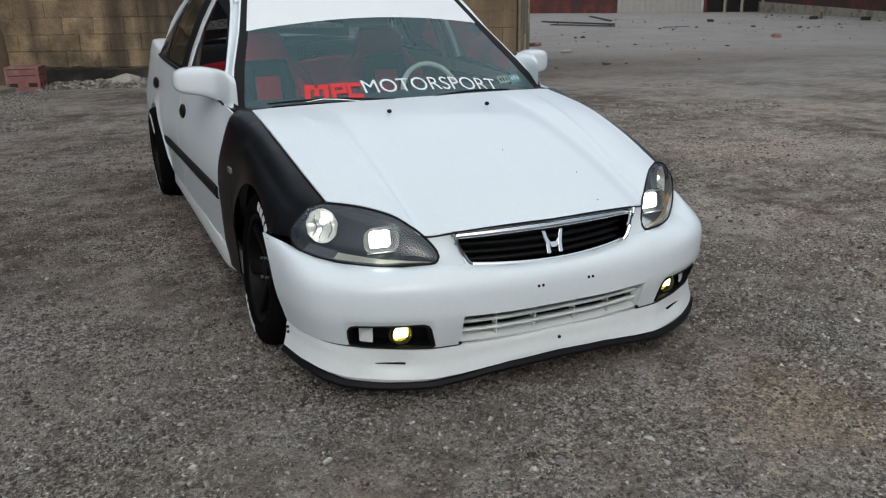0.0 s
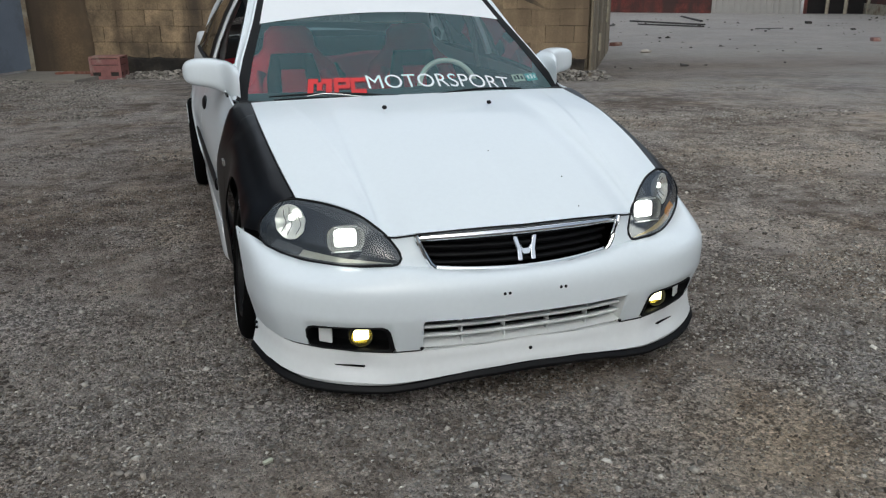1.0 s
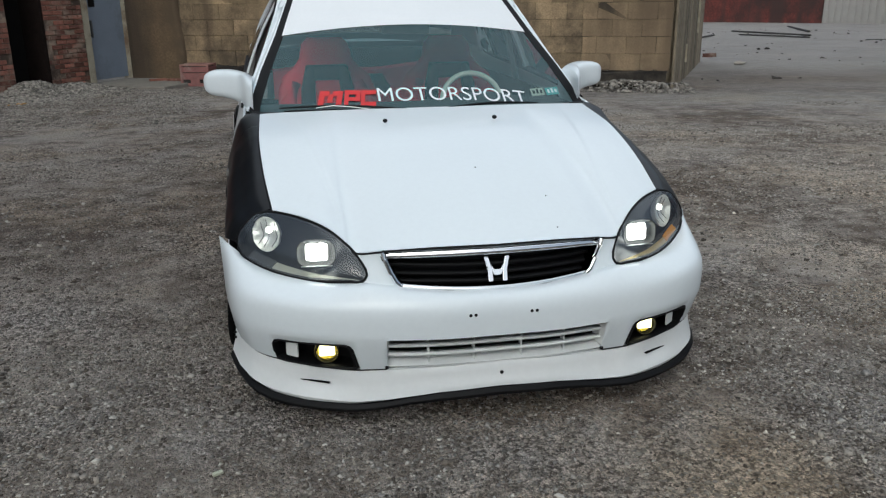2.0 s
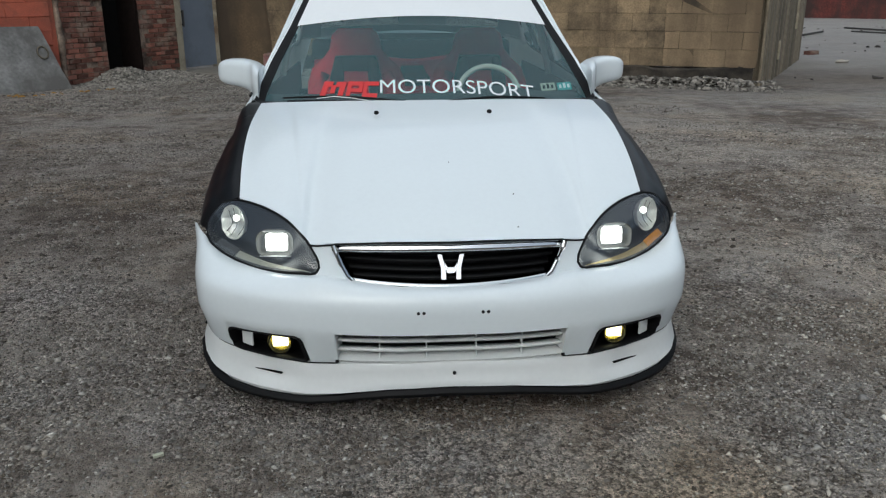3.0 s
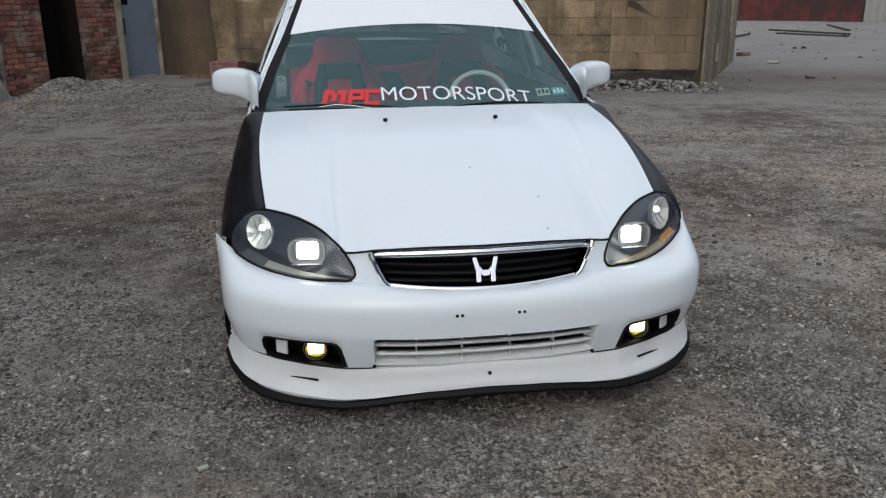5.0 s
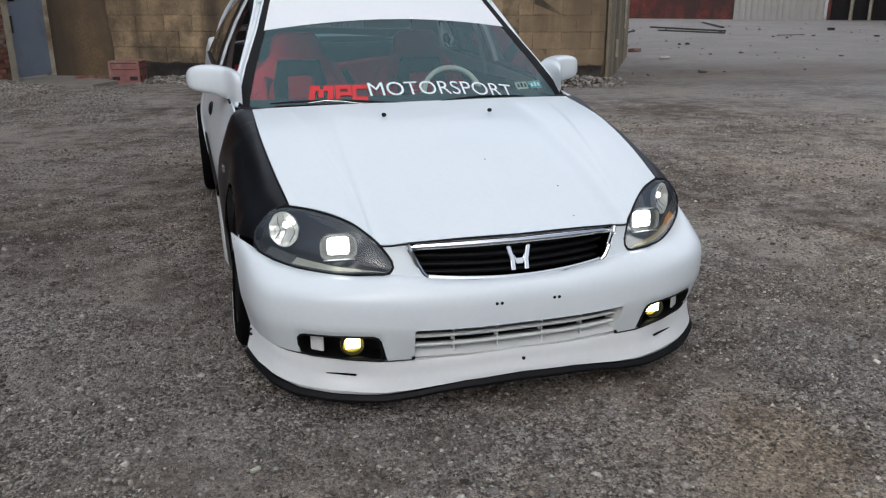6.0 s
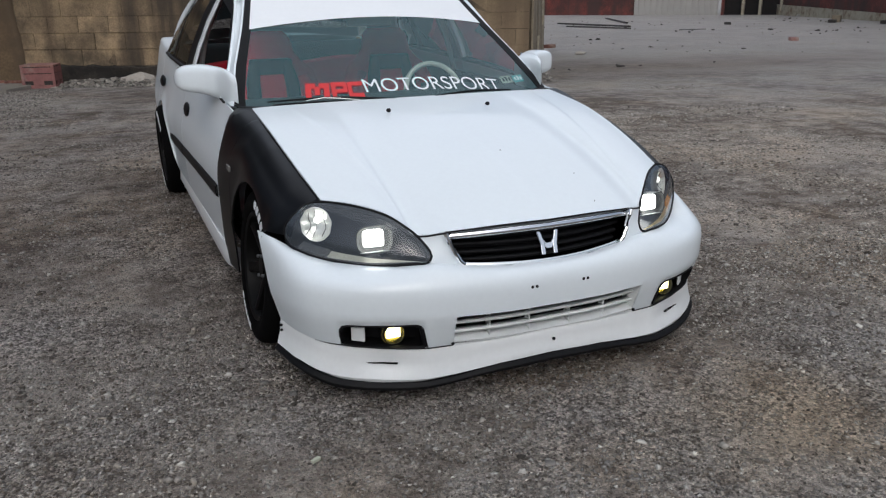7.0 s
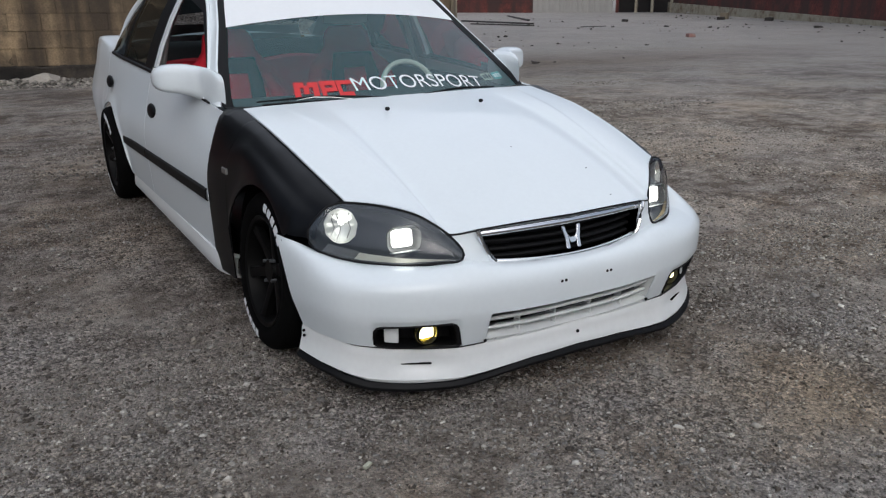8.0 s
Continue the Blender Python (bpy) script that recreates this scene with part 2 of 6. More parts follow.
def yard_tone(m, socket):
    """Broad patches over the yard's ground and stones: darker, paler and ochre. Returns the tinted colour."""
    n, l = m.node_tree.nodes, m.node_tree.links
    geo = n.new("ShaderNodeNewGeometry")
    rag = n.new("ShaderNodeTexNoise")
    rag.inputs["Scale"].default_value, rag.inputs["Detail"].default_value, rag.inputs["Roughness"].default_value = 1.4, 5, 0.62
    l.new(geo.outputs["Position"], rag.inputs["Vector"])
    # The small ochre patch paints a fog lamp's yellow light on the gravel.
    for centre, squeeze, inner, outer, tone in (((-2.5, 3.0), (1.0, 0.62), 1.2, 4.0, (0.84, 0.82, 0.80)), ((4.6, 2.2), (1.0, 0.8), 1.4, 5.2, (1.28, 1.25, 1.19)), ((0.62, -0.42), (1.0, 1.6), 0.0, 0.75, (1.05, 0.97, 0.84)), ((9.0, 11.0), (0.35, 1.0), 0.6, 3.2, (0.72, 0.68, 0.64)), ((-1.9, -0.55), (1.0, 1.4), 0.3, 1.6, (1.28, 1.27, 1.24))):
        mp, dist, wob, cut, mul = (n.new("ShaderNode" + k) for k in ("Mapping", "VectorMath", "Math", "MapRange", "Mix"))
        mp.inputs["Location"].default_value = (-centre[0] * squeeze[0], -centre[1] * squeeze[1], 0)
        mp.inputs["Scale"].default_value = (squeeze[0], squeeze[1], 0)
        l.new(geo.outputs["Position"], mp.inputs["Vector"])
        dist.operation = "LENGTH"
        l.new(mp.outputs[0], dist.inputs[0])
        wob.operation = "MULTIPLY_ADD"
        wob.inputs[1].default_value = (outer - inner) * 0.9
        l.new(rag.outputs["Fac"], wob.inputs[0])
        l.new(dist.outputs["Value"], wob.inputs[2])
        shift = (outer - inner) * 0.45
        cut.inputs["From Min"].default_value, cut.inputs["From Max"].default_value = inner + shift, outer + shift
        cut.inputs["To Min"].default_value, cut.inputs["To Max"].default_value = 1.0, 0.0
        l.new(wob.outputs[0], cut.inputs["Value"])
        mul.data_type, mul.blend_type = "RGBA", "MULTIPLY"
        mul.inputs["B"].default_value = (*tone, 1)
        l.new(cut.outputs[0], mul.inputs["Factor"])
        l.new(socket, mul.inputs["A"])
        socket = mul.outputs["Result"]
    return socket


_b = _n["Principled BSDF"]
_l.new(yard_tone(STONES, _b.inputs["Base Color"].links[0].from_socket), _b.inputs["Base Color"])


def gravel_mat():
    m = bpy.data.materials.new("compacted_gravel")
    m.use_nodes = True
    n, l = m.node_tree.nodes, m.node_tree.links
    b = n["Principled BSDF"]
    b.inputs["Roughness"].default_value = 0.92
    b.inputs["Specular IOR Level"].default_value = 0.3
    tc = n.new("ShaderNodeTexCoord")

    def tex(kind, scale, **kw):
        t = n.new("ShaderNodeTex" + kind)
        t.inputs["Scale"].default_value = scale
        for k, v in kw.items():
            t.inputs[k].default_value = v
        l.new(tc.outputs["Object"], t.inputs["Vector"])
        return t

    patches = tex("Noise", 0.55, Detail=6, Roughness=0.6)
    mid = tex("Noise", 5.0, Detail=6, Roughness=0.7)
    loose = tex("Noise", 1.5, Detail=5, Roughness=0.62)
    grit = tex("Voronoi", 68.0, Randomness=1.0)
    chips = tex("Voronoi", 160.0, Randomness=1.0)
    grit.distance = chips.distance = "MANHATTAN"
    ramp = n.new("ShaderNodeValToRGB")
    e = ramp.color_ramp.elements
    e[0].position, e[0].color = 0.74, (0.138, 0.112, 0.092, 1)
    e[1].position, e[1].color = 1.0, (0.435, 0.395, 0.352, 1)
    mixf = n.new("ShaderNodeMath")
    mixf.operation = "MULTIPLY_ADD"
    l.new(mid.outputs["Fac"], mixf.inputs[0])
    mixf.inputs[1].default_value = 0.95
    half = n.new("ShaderNodeMath")
    half.operation = "MULTIPLY"
    half.inputs[1].default_value = 0.85
    l.new(patches.outputs["Fac"], half.inputs[0])
    l.new(half.outputs[0], mixf.inputs[2])
    l.new(mixf.outputs[0], ramp.inputs["Fac"])
    # every grain has a tone of its own
    sep = n.new("ShaderNodeSeparateColor")
    l.new(grit.outputs["Color"], sep.inputs[0])
    sep2 = n.new("ShaderNodeSeparateColor")
    l.new(chips.outputs["Color"], sep2.inputs[0])
    avg = n.new("ShaderNodeMath")
    avg.operation = "ADD"
    l.new(sep.outputs[0], avg.inputs[0])
    l.new(sep2.outputs[0], avg.inputs[1])
    tone = n.new("ShaderNodeMapRange")
    tone.inputs["From Max"].default_value = 2.0
    tone.inputs["To Min"].default_value, tone.inputs["To Max"].default_value = 0.06, 2.05
    l.new(avg.outputs[0], tone.inputs["Value"])
    bare = n.new("ShaderNodeMapRange")
    bare.inputs["From Min"].default_value, bare.inputs["From Max"].default_value, bare.inputs["To Min"].default_value = 0.42, 0.58, 0.30
    l.new(loose.outputs["Fac"], bare.inputs["Value"])
    even = n.new("ShaderNodeMix")
    even.inputs["A"].default_value = 1.06
    l.new(bare.outputs[0], even.inputs["Factor"])
    l.new(tone.outputs[0], even.inputs["B"])
    hsv = n.new("ShaderNodeHueSaturation")
    l.new(ramp.outputs[0], hsv.inputs["Color"])
    l.new(even.outputs["Result"], hsv.inputs["Value"])
    # gaps between the chips: soil brown, darkened to paint the crevices' shade
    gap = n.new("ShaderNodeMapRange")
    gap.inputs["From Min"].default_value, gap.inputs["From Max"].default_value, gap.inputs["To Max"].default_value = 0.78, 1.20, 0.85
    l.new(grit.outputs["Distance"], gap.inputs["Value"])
    gap_shade = n.new("ShaderNodeMix")
    gap_shade.data_type = "RGBA"
    gap_shade.inputs["B"].default_value = (0.062, 0.050, 0.042, 1)
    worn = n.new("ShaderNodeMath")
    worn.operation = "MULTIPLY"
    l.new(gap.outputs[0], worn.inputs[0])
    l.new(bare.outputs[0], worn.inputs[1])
    l.new(worn.outputs[0], gap_shade.inputs["Factor"])
    l.new(hsv.outputs[0], gap_shade.inputs["A"])
    # bluish and yellowish patches of other stone
    blue, tan = tex("Noise", 1.3, Detail=4, Roughness=0.6), tex("Noise", 0.9, Detail=5, Roughness=0.65)
    shift = n.new("ShaderNodeMapping")
    shift.inputs["Location"].default_value = (7.3, 3.1, 0)
    l.new(tc.outputs["Object"], shift.inputs["Vector"])
    l.new(shift.outputs[0], tan.inputs["Vector"])
    hue = gap_shade.outputs["Result"]
    for t, colour in ((blue, (0.97, 0.99, 1.03, 1)), (tan, (1.06, 1.0, 0.91, 1))):
        cut = n.new("ShaderNodeMapRange")
        cut.inputs["From Min"].default_value, cut.inputs["From Max"].default_value = 0.48, 0.64
        l.new(t.outputs["Fac"], cut.inputs["Value"])
        mul = n.new("ShaderNodeMix")
        mul.data_type, mul.blend_type = "RGBA", "MULTIPLY"
        mul.inputs["B"].default_value = colour
        l.new(cut.outputs[0], mul.inputs["Factor"])
        l.new(hue, mul.inputs["A"])
        hue = mul.outputs["Result"]
    # paler grey mixed in towards the far part of the yard
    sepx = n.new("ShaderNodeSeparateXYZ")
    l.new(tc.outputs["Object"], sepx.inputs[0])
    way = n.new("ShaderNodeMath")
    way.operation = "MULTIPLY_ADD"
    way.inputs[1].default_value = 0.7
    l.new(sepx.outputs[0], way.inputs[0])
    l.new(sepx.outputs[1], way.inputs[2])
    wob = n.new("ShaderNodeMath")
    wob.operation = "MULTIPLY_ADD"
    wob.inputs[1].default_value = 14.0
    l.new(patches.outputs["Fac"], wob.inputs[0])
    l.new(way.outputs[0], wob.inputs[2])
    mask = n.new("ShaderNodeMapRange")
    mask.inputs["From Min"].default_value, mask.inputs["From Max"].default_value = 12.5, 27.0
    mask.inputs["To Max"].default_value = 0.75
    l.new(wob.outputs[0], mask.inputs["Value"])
    pale_layer = n.new("ShaderNodeMix")
    pale_layer.data_type = "RGBA"
    pale_layer.inputs["B"].default_value = (0.42, 0.40, 0.375, 1)
    l.new(mask.outputs[0], pale_layer.inputs["Factor"])
    l.new(hue, pale_layer.inputs["A"])
    l.new(yard_tone(m, pale_layer.outputs["Result"]), b.inputs["Base Color"])
    rel = n.new("ShaderNodeMath")
    rel.operation = "ADD"
    l.new(grit.outputs["Distance"], rel.inputs[0])
    l.new(chips.outputs["Distance"], rel.inputs[1])
    bn = n.new("ShaderNodeBump")
    bn.inputs["Strength"].default_value, bn.inputs["Distance"].default_value, bn.invert = 0.9, 0.014, True
    l.new(rel.outputs[0], bn.inputs["Height"])
    l.new(bn.outputs[0], b.inputs["Normal"])
    return m


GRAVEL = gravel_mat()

# ---------------------------------------------------------------- mesh helpers


def smooth_all(me):
    me.polygons.foreach_set("use_smooth", [True] * len(me.polygons))


def thing(name, label, category, group="", kind="", at=(0, 0, 0)):
    ob = new(name)
    ob.location = at
    ob.empty_display_size = 0.05
    return tagged(ob, label, category, group, kind)


def part(name, bm, material, parent=None, label="", smooth=True, sharp=35):
    """Links a bmesh as one mesh object under a thing or a part, its points in world metres."""
    me = bpy.data.meshes.new(name)
    if smooth:
        for f in bm.faces:
            f.smooth = True
        for e in bm.edges:
            if len(e.link_faces) == 2 and e.calc_face_angle(0) > radians(sharp):
                e.smooth = False
    bm.to_mesh(me)
    bm.free()
    me.materials.append(material)
    ob = new(name, me)
    if parent:
        ob.parent = parent
        base = Vector((0, 0, 0))
        p = parent
        while p:
            base += p.location
            p = p.parent
        me.transform(Matrix.Translation(-base))
    if label:
        tagged(ob, label)
    return ob


def spline(pts, n):
    """n + 1 points evenly along a smooth curve through pts."""
    p = np.array(pts, float)
    q = np.vstack([2 * p[0] - p[1], p, 2 * p[-1] - p[-2]])
    out = []
    for i in range(1, len(q) - 2):
        a, b, c, d = q[i - 1], q[i], q[i + 1], q[i + 2]
        for t in np.linspace(0, 1, 16, endpoint=False):
            out.append(0.5 * (2 * b + (c - a) * t + (2 * a - 5 * b + 4 * c - d) * t * t + (3 * b - a - 3 * c + d) * t ** 3))
    out = np.array(out + [p[-1]])
    s = np.r_[0, np.cumsum(np.linalg.norm(np.diff(out, axis=0), axis=1))]
    at = np.linspace(0, s[-1], n + 1)
    return np.stack([np.interp(at, s, out[:, k]) for k in range(p.shape[1])], 1)


def lin(x, pairs):
    """Piecewise straight function given by (x, value) pairs."""
    return float(np.interp(x, [a for a, _ in pairs], [b for _, b in pairs]))


def grid_bm(rows, closed=False, flip=False):
    """A bmesh from rows of points of equal length."""
    bm = bmesh.new()
    vs = [[bm.verts.new(p) for p in r] for r in rows]
    for i in range(len(vs) - 1):
        m = len(vs[i])
        for j in range(m if closed else m - 1):
            k = (j + 1) % m
            q = [vs[i][j], vs[i][k], vs[i + 1][k], vs[i + 1][j]]
            bm.faces.new(q[::-1] if flip else q)
    return bm


def thick(bm, t):
    """Gives a sheet a thickness inwards, along its normals."""
    bmesh.ops.remove_doubles(bm, verts=bm.verts[:], dist=1e-5)
    bmesh.ops.recalc_face_normals(bm, faces=bm.faces[:])
    bm.normal_update()
    bmesh.ops.solidify(bm, geom=bm.faces[:], thickness=t)
    return bm


def mirror_rows(rows):
    """Rows given from x = 0 outwards become whole rows from side to side."""
    return [[(-x, y, z) for x, y, z in r[:0:-1]] + [tuple(p) for p in r] for r in rows]


def box(bm, lo, hi, bevel=0.0):
    lo, hi = Vector(lo), Vector(hi)
    r = bmesh.ops.create_cube(bm, size=1, matrix=Matrix.LocRotScale((lo + hi) / 2, None, hi - lo))
    if bevel:
        es = list({e for v in r["verts"] for e in v.link_edges})
        bmesh.ops.bevel(bm, geom=es, offset=bevel, segments=2, affect="EDGES", profile=0.6)
    return bm


def box_bm(lo, hi, bevel=0.0):
    return box(bmesh.new(), lo, hi, bevel)


def obox(bm, center, size, rot=(0, 0, 0), bevel=0.0):
    """A box of that size, turned by degrees about its centre."""
    m = pose(*center, *rot) @ Matrix.Diagonal((*size, 1))
    r = bmesh.ops.create_cube(bm, size=1, matrix=m)
    if bevel:
        es = list({e for v in r["verts"] for e in v.link_edges})
        bmesh.ops.bevel(bm, geom=es, offset=bevel, segments=2, affect="EDGES", profile=0.6)
    return bm


def tube(pts, r, n=10, bm=None, flat=1.0):
    """A round bar along points; r is a radius or one for each point."""
    bm = bm or bmesh.new()
    pts = [Vector(p) for p in pts]
    rs = r if hasattr(r, "__len__") else [r] * len(pts)
    rings = []
    for i, p in enumerate(pts):
        d = (pts[min(i + 1, len(pts) - 1)] - pts[max(i - 1, 0)]).normalized()
        up = Vector((0, 0, 1)) if abs(d.z) < 0.9 else Vector((1, 0, 0))
        a = d.cross(up).normalized()
        b = a.cross(d)
        rings.append([bm.verts.new(p + (a * math.cos(t) + b * math.sin(t) * flat) * rs[i]) for t in [2 * math.pi * k / n for k in range(n)]])
    for i in range(len(rings) - 1):
        for k in range(n):
            bm.faces.new((rings[i][k], rings[i][(k + 1) % n], rings[i + 1][(k + 1) % n], rings[i + 1][k]))
    bm.faces.new(rings[0][::-1])
    bm.faces.new(rings[-1])
    bmesh.ops.recalc_face_normals(bm, faces=bm.faces[:])
    return bm


def ring_bm(profile, n, center, axis_x=True):
    """Turns a closed profile of (radius, across) about a wheel's axle, which lies along x."""
    rows = []
    for k in range(n + 1):
        a = 2 * math.pi * k / n
        rows.append([(center[0] + w, center[1] + r * math.cos(a), center[2] + r * math.sin(a)) for r, w in profile])
    bm = grid_bm(rows)
    bmesh.ops.remove_doubles(bm, verts=bm.verts[:], dist=1e-5)
    bmesh.ops.recalc_face_normals(bm, faces=bm.faces[:])
    return bm

# ---------------------------------------------------------------- the car: shape curves (x across, y back from the nose, z up)
NOSE = spline([(0, 0), (0.2, 0.006), (0.44, 0.050), (0.62, 0.119), (0.750, 0.223), (0.802, 0.330), (0.822, 0.440), (0.841, 0.560)], 120)
NOSE_S = np.r_[0, np.cumsum(np.linalg.norm(np.diff(NOSE, axis=0), axis=1))]


def nose_at(s):
    return float(np.interp(s, NOSE_S, NOSE[:, 0])), float(np.interp(s, NOSE_S, NOSE[:, 1]))


def nose_normal(s):
    a, b = nose_at(max(s - 0.01, 0)), nose_at(min(s + 0.01, NOSE_S[-1]))
    d = Vector((b[0] - a[0], b[1] - a[1])).normalized()
    return Vector((d.y, -d.x)) if s > 0.02 else Vector((0, -1))


def s_of_x(x):
    return float(np.interp(x, NOSE[:, 0], NOSE_S))


def nose_pt(x, z, off=0.0, back=0.0):
    """A point on the nose's outline beside x at height z, off metres outwards; back shortens the end of the outline."""
    s = s_of_x(x)
    end = NOSE_S[-1]
    s -= max(0.0, (s / end - 0.72) / 0.28) * back
    px, py = nose_at(s)
    n = nose_normal(s)
    if s < 0.02:
        n = Vector((0, -1))
    return (px + n.x * off, py + n.y * off, z)


top_z = lambda x: lin(x, [(0, 0.432), (0.15, 0.436), (0.285, 0.446), (0.300, 0.450), (0.35, 0.455), (0.394, 0.459), (0.42, 0.456), (0.50, 0.449), (0.578, 0.447), (0.66, 0.446), (0.72, 0.456), (0.76, 0.472), (0.80, 0.492), (0.842, 0.505)])
top_y = lambda x: lin(x, [(0, 0.058), (0.15, 0.064), (0.285, 0.096), (0.300, 0.100), (0.35, 0.110), (0.394, 0.121), (0.42, 0.128), (0.50, 0.165), (0.578, 0.225), (0.66, 0.305), (0.72, 0.370), (0.76, 0.430), (0.80, 0.482), (0.825, 0.525), (0.842, 0.560)])
seam_z = lambda x: lin(x, [(0, 0.200), (0.34, 0.192), (0.44, 0.193), (0.55, 0.196), (0.63, 0.200), (0.73, 0.203), (0.79, 0.212), (0.842, 0.218)])
low_z = lambda x: lin(x, [(0, 0.304), (0.338, 0.302), (0.346, 0.296), (0.349, 0.194), (0.430, 0.194), (0.434, 0.208), (0.447, 0.270), (0.455, 0.280), (0.468, 0.285), (0.60, 0.283), (0.668, 0.282), (0.684, 0.277), (0.693, 0.264), (0.697, 0.205), (0.73, 0.203), (0.79, 0.212), (0.842, 0.218)])
lip_in = lambda x: lin(x, [(0, 0.050), (0.35, 0.047), (0.44, 0.036), (0.60, 0.044), (0.72, 0.042), (0.80, 0.036), (0.842, 0.022)])
lip_low = lambda x: lin(x, [(0, 0.122), (0.19, 0.117), (0.28, 0.106), (0.35, 0.094), (0.47, 0.087), (0.60, 0.086), (0.71, 0.092), (0.79, 0.115), (0.842, 0.130)])
split_low = lambda x: lin(x, [(0, 0.092), (0.19, 0.088), (0.28, 0.080), (0.35, 0.068), (0.47, 0.059), (0.60, 0.057), (0.71, 0.060), (0.79, 0.084), (0.842, 0.103)])
HOOD_SIDE = [(0.700, 1.285, 0.812), (0.700, 1.00, 0.777), (0.694, 0.82, 0.741), (0.680, 0.62, 0.689), (0.657, 0.412, 0.624)]
HOOD_FRONT = [(0, 0.082, 0.566), (0.17, 0.096, 0.564), (0.30, 0.120, 0.556), (0.345, 0.134, 0.552), (0.418, 0.174, 0.541), (0.447, 0.205, 0.569), (0.495, 0.255, 0.600), (0.570, 0.335, 0.618), (0.657, 0.412, 0.624)]
belt_x = lambda y: lin(y, [(1.38, 0.772), (1.8, 0.783), (2.5, 0.800), (3.3, 0.815), (3.7, 0.817), (4.0, 0.812), (4.2, 0.800), (4.40, 0.762)])
belt_z = lambda y: lin(y, [(1.38, 0.800), (1.6, 0.825), (2.0, 0.845), (2.5, 0.862), (3.3, 0.882), (3.64, 0.900), (4.0, 0.942), (4.40, 0.925)])
AXLE_F, AXLE_R, ARCH = 0.800, 3.415, 0.328


def arch_z(y, low):
    for c in (AXLE_F, AXLE_R):
        if abs(y - c) < ARCH:
            return max(low, 0.285 + math.sqrt(ARCH * ARCH - (y - c) ** 2))
    return low


def cut_low(pts, lz, n, lip=0.0):
    """A body section through pts from the top down, ended at height lz with a slightly turned-out lip."""
    d = spline(pts, 90)
    z = d[:, 2]
    k = int(np.argmax(z < lz)) if (z < lz).any() else len(z)
    keep = [tuple(q) for q in d[:max(k, 2)]]
    if k < len(z):
        a, b = d[k - 1], d[k]
        keep.append(tuple(a + (b - a) * (a[2] - lz) / max(1e-6, a[2] - b[2])))
    return [(x + lip * math.exp(-(((zz - lz) / 0.035) ** 2)), y, zz) for x, y, zz in spline(keep, n)]


def hood_side(y):
    p = HOOD_SIDE[::-1]
    return lin(y, [(b, a) for a, b, _ in p]), lin(y, [(b, c) for _, b, c in p])


def glass_pt(x, z, off=0.0):
    """A point on the curved windscreen, off metres outwards."""
    return (x, 1.23 + 1.625 * (z - 0.815) + 0.39 * x * x - off * 0.5, z + off * 0.85)


glass_w = lambda z: lin(z, [(0.815, 0.745), (0.95, 0.690), (1.095, 0.617), (1.20, 0.572), (1.285, 0.535)])


def flip_x(bm):
    bmesh.ops.scale(bm, vec=(-1, 1, 1), verts=bm.verts[:])
    bmesh.ops.reverse_faces(bm, faces=bm.faces[:])
    return bm


def both(make):
    """The same shape for the car's two sides: yields the side's sign and a function that mirrors where needed."""
    for side in (1, -1):
        yield side, (lambda bm, s=side: bm if s > 0 else flip_x(bm))


car = thing("car", "white four-door saloon car with satin black front wings, parked on gravel", "car", at=(0, 2.2, 0))

# ---- bonnet
rows = []
side_c = spline(HOOD_SIDE[::-1], 26)
front_c = spline(HOOD_FRONT, 96)
rear_c = spline([(0, 1.215, 0.826), (0.35, 1.232, 0.824), (0.60, 1.262, 0.818), (0.700, 1.285, 0.812)], 96)
mid_c = spline([(0, 0.082, 0.566), (0, 0.20, 0.622), (0, 0.45, 0.702), (0, 0.75, 0.766), (0, 1.0, 0.801), (0, 1.215, 0.827)], 26)
for i in range(27):
    v = i / 26
    r = []
    for j in range(97):
        u = j / 96
        c = (1 - v) * front_c[j] + v * rear_c[j]
        d = (1 - u) * mid_c[i] + u * side_c[i]
        b = (1 - v) * ((1 - u) * front_c[0] + u * front_c[-1]) + v * ((1 - u) * rear_c[0] + u * rear_c[-1])
        p = c + d - b
        crown = 0.008 * (1 - (2 * u - 1) ** 2) * math.sin(math.pi * v) * (0.4 + 0.6 * v)
        edge = 0.57 + 0.23 * v
        k = min(1, max(0, (u - edge) / 0.026))
        crease = -0.0070 * k * k * (3 - 2 * k) * min(1, v * 5) * (1 - v * v) * ((1 - u) / (1 - edge)) ** 0.4
        r.append((p[0], p[1], p[2] + crown + crease))
    rows.append(r)
part("bonnet", thick(grid_bm(mirror_rows(rows)), 0.006), WHITE, car, "white painted bonnet with small stone chips", sharp=50)

for x, y, z in [(0.022, 0.47, 0.7190), (0.21, 0.275, 0.6560), (0.205, 0.135, 0.5900)]:
    bm = bmesh.new()
    bmesh.ops.create_icosphere(bm, subdivisions=1, radius=0.0023, matrix=Matrix.Translation((x, y, z)))
    part("stone_chip", bm, TRIM, car)

for s in (1, -1):
    part("panel_gap", tube([(s * (x + 0.002), y, z - 0.008) for x, y, z in side_c], 0.0030, 6), TRIM, car)
    part("panel_gap", tube([(s * x, y - 0.006, z - 0.004) for x, y, z in front_c[::2] if 0.325 < x < 0.43], 0.0032, 6), TRIM, car)
part("panel_gap", tube([(-x, y - 0.001, z - 0.003) for x, y, z in front_c[::-2] if x < 0.35] + [(x, y - 0.001, z - 0.003) for x, y, z in front_c[2::2] if x < 0.35], 0.0030, 6), TRIM, car)

